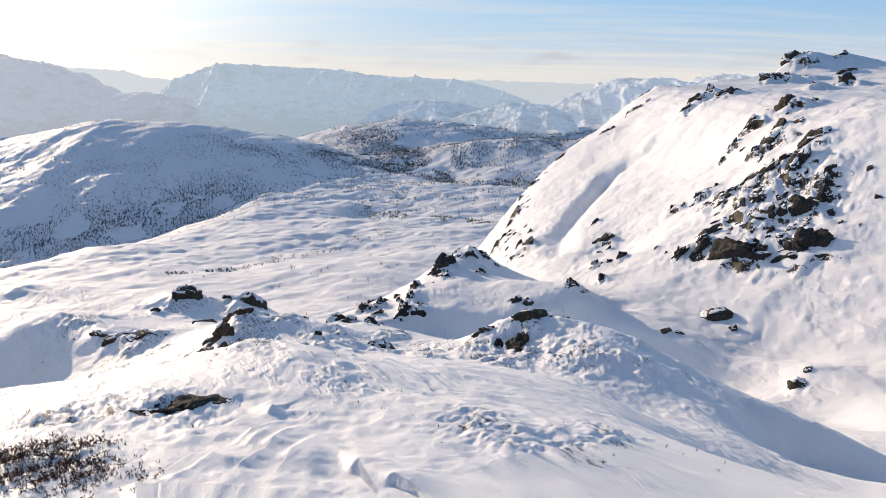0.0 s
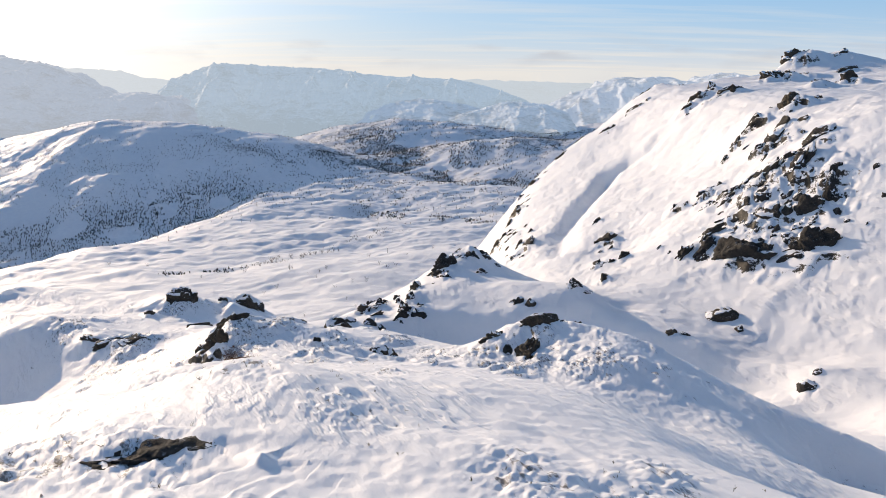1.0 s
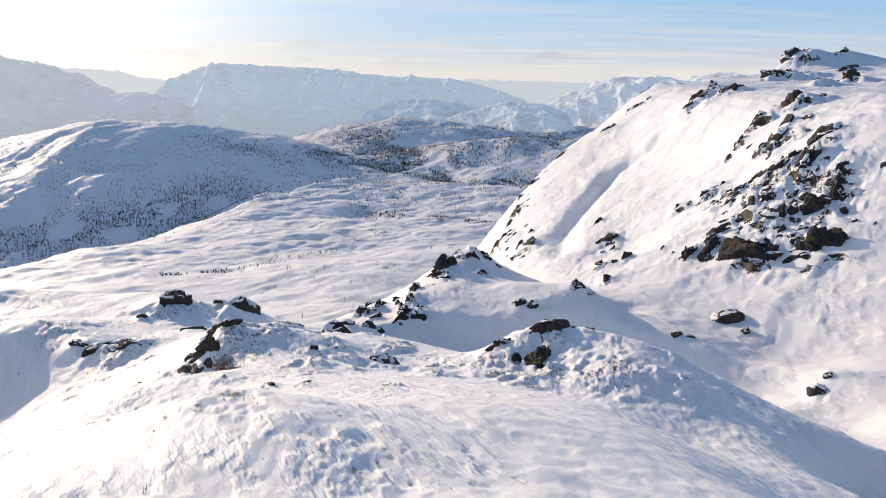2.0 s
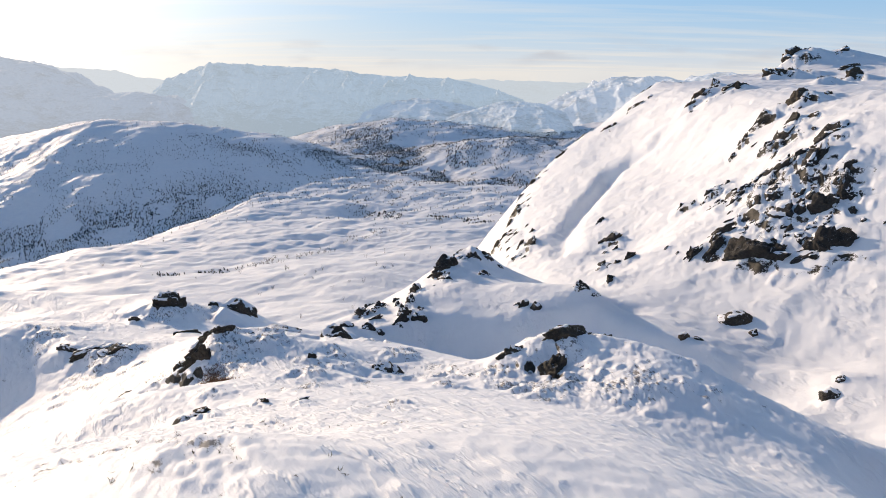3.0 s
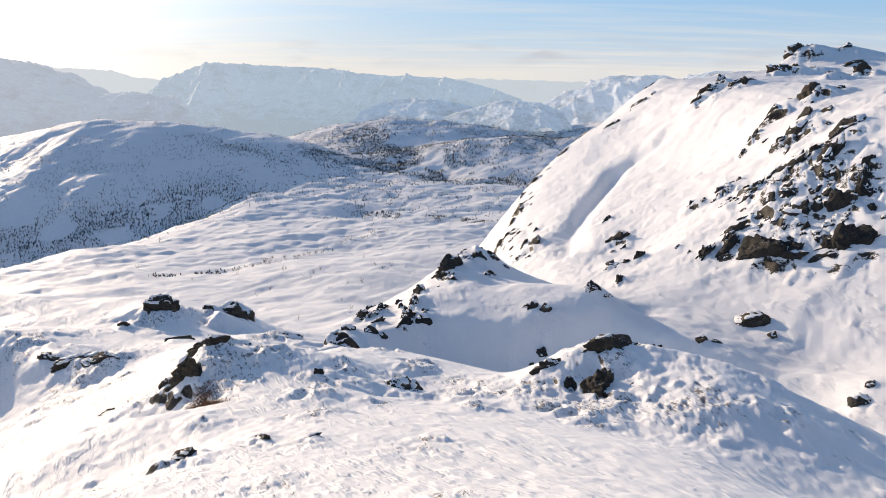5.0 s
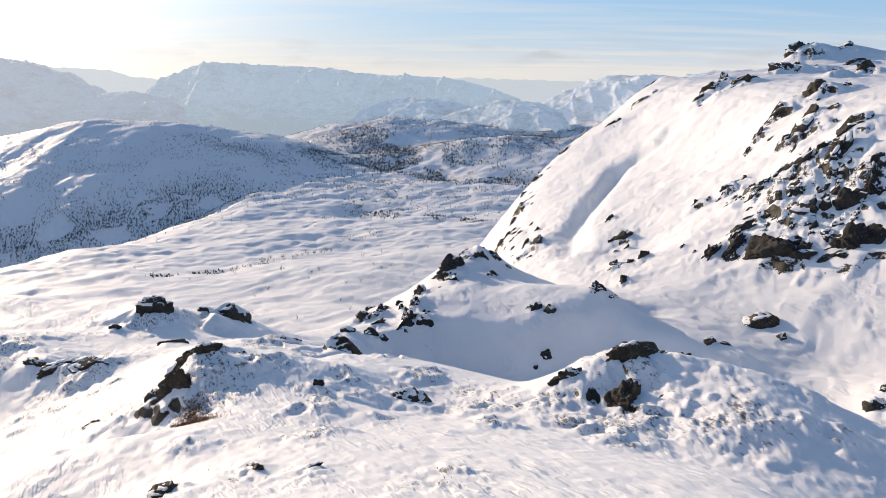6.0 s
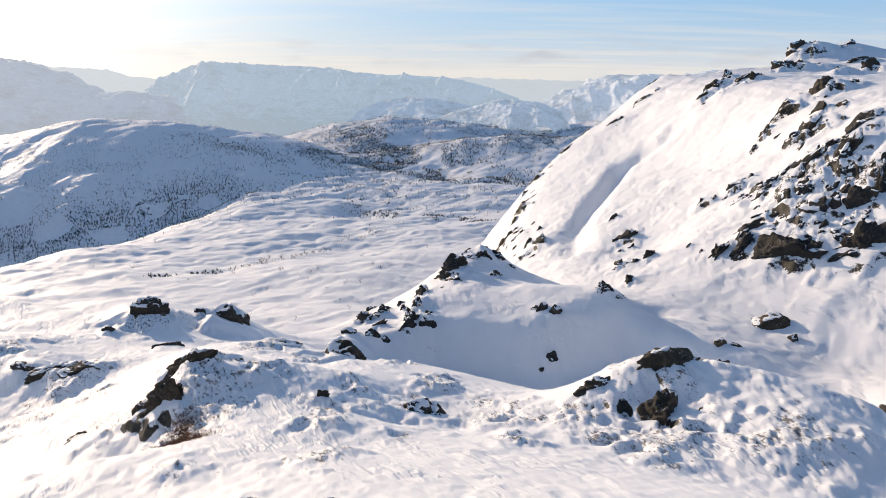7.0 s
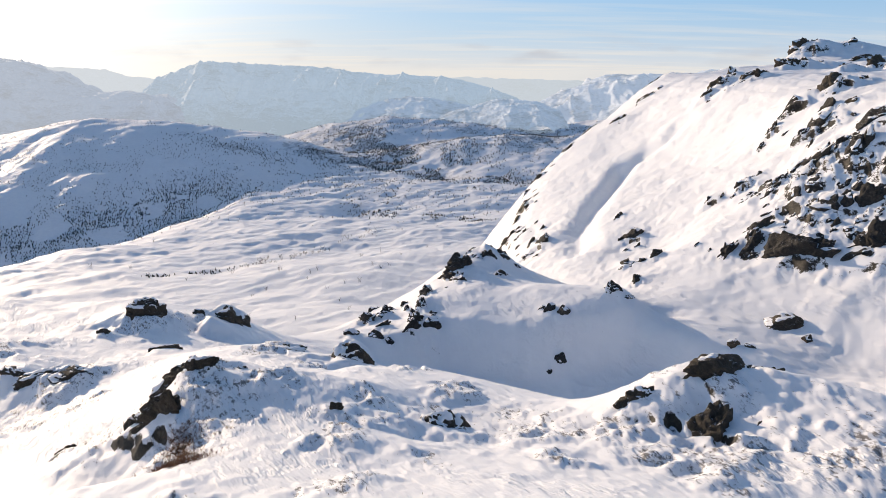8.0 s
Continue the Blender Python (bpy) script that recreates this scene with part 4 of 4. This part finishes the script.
seed = 1000
for rocks, name, mat, label, group, snowy, level, out in (
        (CRAG_ROCKS, "boulder", rock_grey, "dark gneiss block jutting from a steep snow slope", "crag rocks", 0.34, 4, 0.30),
        (CRAG_BLOCKS, "boulder", rock_grey, "dark angular block in the snowy crag", "crag rocks", 0.38, 4, 0.28),
        (CRAG_WALL, "boulder", rock_grey, "massive dark rock at the foot of the crag", "crag rocks", 0.18, 5, 0.45),
        (GULLY_ROCKS, "boulder", rock_grey, "dark stone beside a snow gully", "gully rocks", 0.20, 4, 0.40),
        (BRINK_ROCKS, "boulder", rock_brown, "weathered rock on the brink of a snow slope", "brink rocks", 0.38, 4, 0.30),
        (SUMMIT_ROCKS, "boulder", rock_brown, "wind-swept rock on the snowy hilltop", "summit rocks", 0.30, 5, 0.15),
        (BOWL_ROCKS, "boulder", rock_brown, "low brown boulder on an open snowfield", "snowfield boulders", 0.12, 4, 0.55),
        (MOUND_ROCKS, "boulder", rock_grey, "dark jagged rock on a snowy mound", "mound rocks", 0.26, 5, 0.40),
        (MOUND_STONES, "boulder", rock_grey, "small dark stone on the flank of a snowy mound", "mound rocks", 0.25, 4, 0.4),
        (RIGHT_KNOLL, "boulder", rock_brown, "mossy brown rock on a rimed knoll", "knoll rocks", 0.14, 5, 0.24),
        (LEFT_KNOLL, "boulder", rock_brown, "dark brown rock breaking from a snowy knoll", "knoll rocks", 0.24, 5, 0.27),
        (SPUR_ROCKS, "boulder", rock_brown, "rounded dark boulder half sunk in snow", "spur boulders", 0.22, 5, 0.26)):
    for x, y, w, h in rocks:
        seed += 7
        if rocks is CRAG_WALL:
            w, h = 0.95 * w, 1.3 * h
        if rocks is SUMMIT_ROCKS:
            w, h = 1.25 * w, 1.2 * h
        if rocks is MOUND_ROCKS:
            w, h = 1.4 * w, 1.25 * h
        stone(name, x, y, w, h, seed, mat, label, group, snowy, level, 0.75 if w / h < 2.2 else 0.55, out, round_top=rocks in (BOWL_ROCKS, SPUR_ROCKS, MOUND_STONES),
              rugged=0.65 if rocks in (LEFT_KNOLL, RIGHT_KNOLL) else 0.8)

# rubble in the crag, broken rock along the brink
rng = np.random.RandomState(61)
for k in range(130):
    cx, cy, r = CRAGS[rng.randint(0, 6) if k < 66 else rng.randint(6, len(CRAGS))]
    x, y = cx + rng.normal() * r * 0.75, cy + rng.normal() * r * 0.75
    w = rng.uniform(1.4, 5.0)
    stone("crag_stone", x, y, w, w * rng.uniform(.3, .7), 5000 + k, rock_grey, "small dark stone in the snowy crag", "crag stones", 0.25, 3, 0.7, 0.5)
run = np.array([(28, 402), (40, 462), (54, 528), (73, 596), (110, 642), (146, 686), (200, 718), (254, 786)], float)
reach = np.concatenate([[0], np.cumsum(np.hypot(*np.diff(run, axis=0).T))])
for k in range(46):
    t = rng.uniform(0, reach[-1])
    x, y = np.interp(t, reach, run[:, 0]) + rng.normal() * 3.0 + 1.5, np.interp(t, reach, run[:, 1]) + rng.normal() * 4 - 3
    w = rng.uniform(2.5, 8.5)
    stone("brink_stone", x, y, w, w * rng.uniform(.25, .6), 6000 + k, rock_brown, "weathered brown rock on the brink of a snow slope", "brink rocks", 0.33, 3, 0.5, 0.5)

# the bare black slab on the crest
stone("rock_slab", -9.0, 22.3, 2.3, 0.26, 77, rock_grey, "low black slab of rock swept clear of snow", "", -1.0, 5, 0.95, 0.5, drape=True)

# ---- trees and scrub ----


def tube(verts, faces, a, b, ra, rb, sides=4):
    a, b = np.array(a, float), np.array(b, float)
    d = (b - a) / max(np.linalg.norm(b - a), 1e-6)
    u = np.cross(d, (0, 0, 1.0) if abs(d[2]) < 0.9 else (1.0, 0, 0))
    u /= np.linalg.norm(u)
    w = np.cross(d, u)
    k = len(verts)
    for p, r in ((a, ra), (b, rb)):
        for i in range(sides):
            t = 2 * math.pi * i / sides
            verts.append(tuple(p + r * (math.cos(t) * u + math.sin(t) * w)))
    for i in range(sides):
        faces.append((k + i, k + (i + 1) % sides, k + sides + (i + 1) % sides, k + sides + i))


def birch_meshes(rng, h):
    """Stems, and a crown of bare twigs, of a low mountain birch."""
    tv, tf, cv, cf = [], [], [], []
    for _ in range(rng.randint(2, 4)):
        p = np.array([rng.uniform(-.15, .15), rng.uniform(-.15, .15), -0.3])
        d = np.array([rng.uniform(-.3, .3), rng.uniform(-.3, .3), 1.0])
        r = 0.035 * h
        for k in range(4):
            q = p + d / np.linalg.norm(d) * (h + 0.3) / 4
            tube(tv, tf, p, q, r, r * 0.7, 5)
            if k:
                for _ in range(5):
                    a = rng.uniform(0, 6.28)
                    e = q + np.array([math.cos(a), math.sin(a), rng.uniform(.3, 1.1)]) * h * rng.uniform(.12, .26)
                    tube(cv, cf, q, e, r * 0.45, r * 0.2, 3)
                    for _ in range(4):
                        e2 = e + rng.normal(size=3) * h * 0.08 + np.array([0, 0, h * 0.05])
                        tube(cv, cf, e, e2, r * 0.25, r * 0.08, 3)
            p, r = q, r * 0.7
            d = d + np.array([rng.uniform(-.3, .3), rng.uniform(-.3, .3), 0])
    out = []
    for n, (v, f), m in (("trunk", (tv, tf), bark), ("crown", (cv, cf), twig)):
        me = bpy.data.meshes.new(n)
        me.from_pydata(v, [], f)
        me.materials.append(m)
        out.append(me)
    return out


SHELF_BELT = [(-220, 1884), (-126, 1851), (-34, 1752), (64, 1711), (128, 1640)]
BUSH_ROW = [(-293, 1130), (-254, 1264), (-205, 1362), (-147, 1447), (-102, 1489)]
RISE_BELT = [(-51, 2666), (140, 2682), (362, 2756), (562, 3145)]
LOW_ROW = [(-415, 1034), (-384, 1096), (-340, 1132), (-314, 1138)]
DOTTED = [(-420, 2100), (-200, 2300), (-85, 2396), (29, 2276), (100, 1873)]
HILL_FACE = [(-1500, 2050), (-1247, 2031), (-1101, 2067), (-907, 2122), (-727, 2257)]
BIRCH = [
    (-158, 774), (-213, 795), (-185, 1038), (-177, 1055), (-232, 1068), (-183, 1004), (-127, 972), (-108, 978), (-97, 1079), (-72, 1085), (-84, 1063), (-125, 887), (-106, 833),
    (-241, 923), (-233, 1052), (-198, 1020), (-234, 966), (-147, 943), (-58, 1173), (-124, 1173), (-17, 1302), (-547, 1132), (-357, 1016), (-312, 1083), (-469, 1098),
]

BIRCH_KINDS = [birch_meshes(np.random.RandomState(400 + k), 1.0) for k in range(6)]
rng = np.random.RandomState(5)
for k, (x, y) in enumerate(BIRCH):
    tall = rng.uniform(4.0, 7.5)
    root = new("birch_tree", None)
    root.location = (x, y, ground_at(x, y) - 0.1)
    root.rotation_euler = (0, 0, rng.uniform(0, 6.28))
    root.scale = (tall, tall, tall)
    tagged(root, "bare low mountain birch standing in open snow", "tree", "slope birches")
    for me_part in BIRCH_KINDS[k % 6]:
        new(me_part.name.split(".")[0], me_part).parent = root


def wood(name, label, spots, rng, low, high, mat):
    """Many small trees as one thing: a stem and ragged clumps for each."""
    n = len(spots)
    z = height(spots[:, 0], spots[:, 1])
    h = rng.uniform(low, high, n)
    foot = np.stack([spots[:, 0], spots[:, 1], z], 1)
    verts = [np.stack([foot + (-.15, -.1, -1), foot + (.15, -.1, -1), foot + (0, .15, -1), foot + h[:, None] * (0, 0, 1)], 1)]
    for c in range(3):
        t = (c + 0.6) / 3.2
        r = h * (0.32 - 0.10 * t) * rng.uniform(.6, 1.3, n)
        cz = z + h * (0.12 + 0.75 * t)
        a = rng.uniform(0, 6.28, n)
        ox, oy = spots[:, 0] + rng.uniform(-.12, .12, n) * h, spots[:, 1] + rng.uniform(-.12, .12, n) * h
        ring = [np.stack([ox + r * np.cos(a + q * 2.09), oy + r * np.sin(a + q * 2.09), cz - r * rng.uniform(.2, .9, n)], 1) for q in range(3)]
        verts.append(np.stack(ring + [np.stack([ox, oy, cz + r * rng.uniform(0.6, 1.3, n)], 1)], 1))
    k = 4 * np.arange(4 * n)[:, None, None]
    faces = (k + np.array([(0, 1, 3), (1, 2, 3), (2, 0, 3), (0, 2, 1)])[None]).reshape(-1, 3)
    return tagged(new(name, mesh_from(name, np.concatenate(verts).reshape(-1, 3), faces, mat)), label, "trees", kind="stuff")


def belt(line, count, spread, rng):
    pts = np.array(line, float)
    run = np.concatenate([[0], np.cumsum(np.hypot(np.diff(pts[:, 0]), np.diff(pts[:, 1])))])
    s = rng.uniform(0, run[-1], count)
    out = np.stack([np.interp(s, run, pts[:, 0]), np.interp(s, run, pts[:, 1])], 1)
    out += rng.normal(size=(count, 2)) * spread
    keep = fbm(out[:, 0] / 70, out[:, 1] / 70, 3, 140) > -0.25
    return out[keep]


rng = np.random.RandomState(31)
for k, (x, y) in enumerate(belt(BUSH_ROW, 130, 16, rng)):
    tall = rng.uniform(3.0, 6.0)
    root = new("birch_bush", None)
    root.location = (x, y, ground_at(x, y) - 0.1)
    root.rotation_euler = (0, 0, rng.uniform(0, 6.28))
    root.scale = (tall * 1.2, tall * 1.2, tall)
    tagged(root, "bare birch bush in a row on a snow slope", "bush", "birch row")
    for me_part in BIRCH_KINDS[k % 6]:
        new(me_part.name.split(".")[0], me_part).parent = root

rng = np.random.RandomState(11)
for line, count, spread, low, high, mat, name, label in (
        (HILL_BELT, 420, 40, 3, 6, needle, "hillside_scrub", "dark strip of scrub along a snowy hillside"),
        (STREAM_BELT, 2400, 60, 3, 7, needle, "streamside_wood", "dark belt of low trees along a frozen stream"),
        (GORGE, 1900, 75, 4, 8, needle, "gorge_wood", "dense dark woodland in a narrow gorge"),
        (SHELF_BELT, 800, 26, 2.5, 6, needle, "birch_belt", "belt of bare birches along the valley shelf"),
        (VALLEY_WOOD, 3600, 75, 2.5, 6, needle, "valley_wood", "dark wood in the shaded valley floor"),
        (RISE_BELT, 1600, 90, 3, 7, needle, "ridge_wood", "scattered dark trees on snowy rises"),
        (LOW_ROW, 90, 8, 2.5, 5, needle, "tree_row", "short row of small dark trees in snow"),
        (DOTTED, 2600, 190, 2.5, 5.5, needle, "scattered_trees", "small dark trees dotted over the valley"),
        (HILL_FACE, 6500, 270, 1.5, 4.2, needle, "hill_scrub", "sparse scrub over a shaded snowy hillside"),
        (FOREST_HILL, 3600, 170, 3, 7, needle, "far_wood", "open woodland over distant snowy hills"),
        (FOREST_RISE, 3400, 210, 3, 7, needle, "far_scrub", "speckled scrub on a distant snowy rise")):
    wood(name, label, belt(line, count, spread, rng), rng, low, high, mat)


def heath(name, label, spots, radius, count, rng, mat, tall):
    """A patch of stiff twigs standing through the snow."""
    verts, faces = [], []
    for cx, cy in spots:
        px = cx + rng.normal(size=count) * radius
        py = cy + rng.normal(size=count) * radius * 0.8
        pz = height(px, py)
        for x, y, z in zip(px, py, pz):
            h = tall * rng.uniform(.5, 1.3)
            base = np.array([x, y, z - 0.05])
            for _ in range(3):
                d = np.array([rng.normal() * .55, rng.normal() * .55, 1.0]) * h
                tube(verts, faces, base, base + d * 0.6, 0.007, 0.006, 3)
                for _ in range(2):
                    e = d * 0.6 + rng.normal(size=3) * h * 0.3
                    tube(verts, faces, base + d * 0.6, base + e + np.array([0, 0, h * .3]), 0.009, 0.004, 3)
    return tagged(link(name, verts, faces, mat, flat=True), label, "heather", kind="stuff")


rng = np.random.RandomState(21)
heath("heather_patch", "reddish-brown heather twigs poking through snow", [(-10.9, 16.9), (-10.7, 17.9), (-10.0, 15.2), (-8.6, 15.3), (-9.6, 16.2), (-11.8, 16.4)], 0.75, 190, rng, heather_red, 0.13)
heath("heather_patch", "dry brown heath on the lee side of a knoll", [(-26.9, 85.9), (-25.9, 81.4), (-24.4, 81.7), (-26.2, 83.8), (-27.3, 88.0)], 0.8, 160, rng, heather_red, 0.30)
heath("grass_tufts", "dry yellow grass tufts on a swept snow crest", [(s[0], s[1]) for s in SWEPT_NEAR + SWEPT_WIDE + SWEPT_MID + SWEPT_FRONT if s[1] < 110], 1.7, 9, rng, heather_olive, 0.12)

# a line pole far down the slope
v, f = [], []
tube(v, f, (0, 0, -0.6), (0, 0, 9.0), 0.24, 0.17, 8)
pole = new("power_pole", None)
pole.location = (-98, 1251, ground_at(-98, 1251))
tagged(pole, "lone dark wooden line pole in the snow", "pole")
shaft = link("shaft", v, f, bark)
shaft.parent = pole
v, f = [], []
tube(v, f, (-1.1, 0, 8.3), (1.1, 0, 8.3), 0.10, 0.10, 6)
link("crossarm", v, f, bark).parent = pole
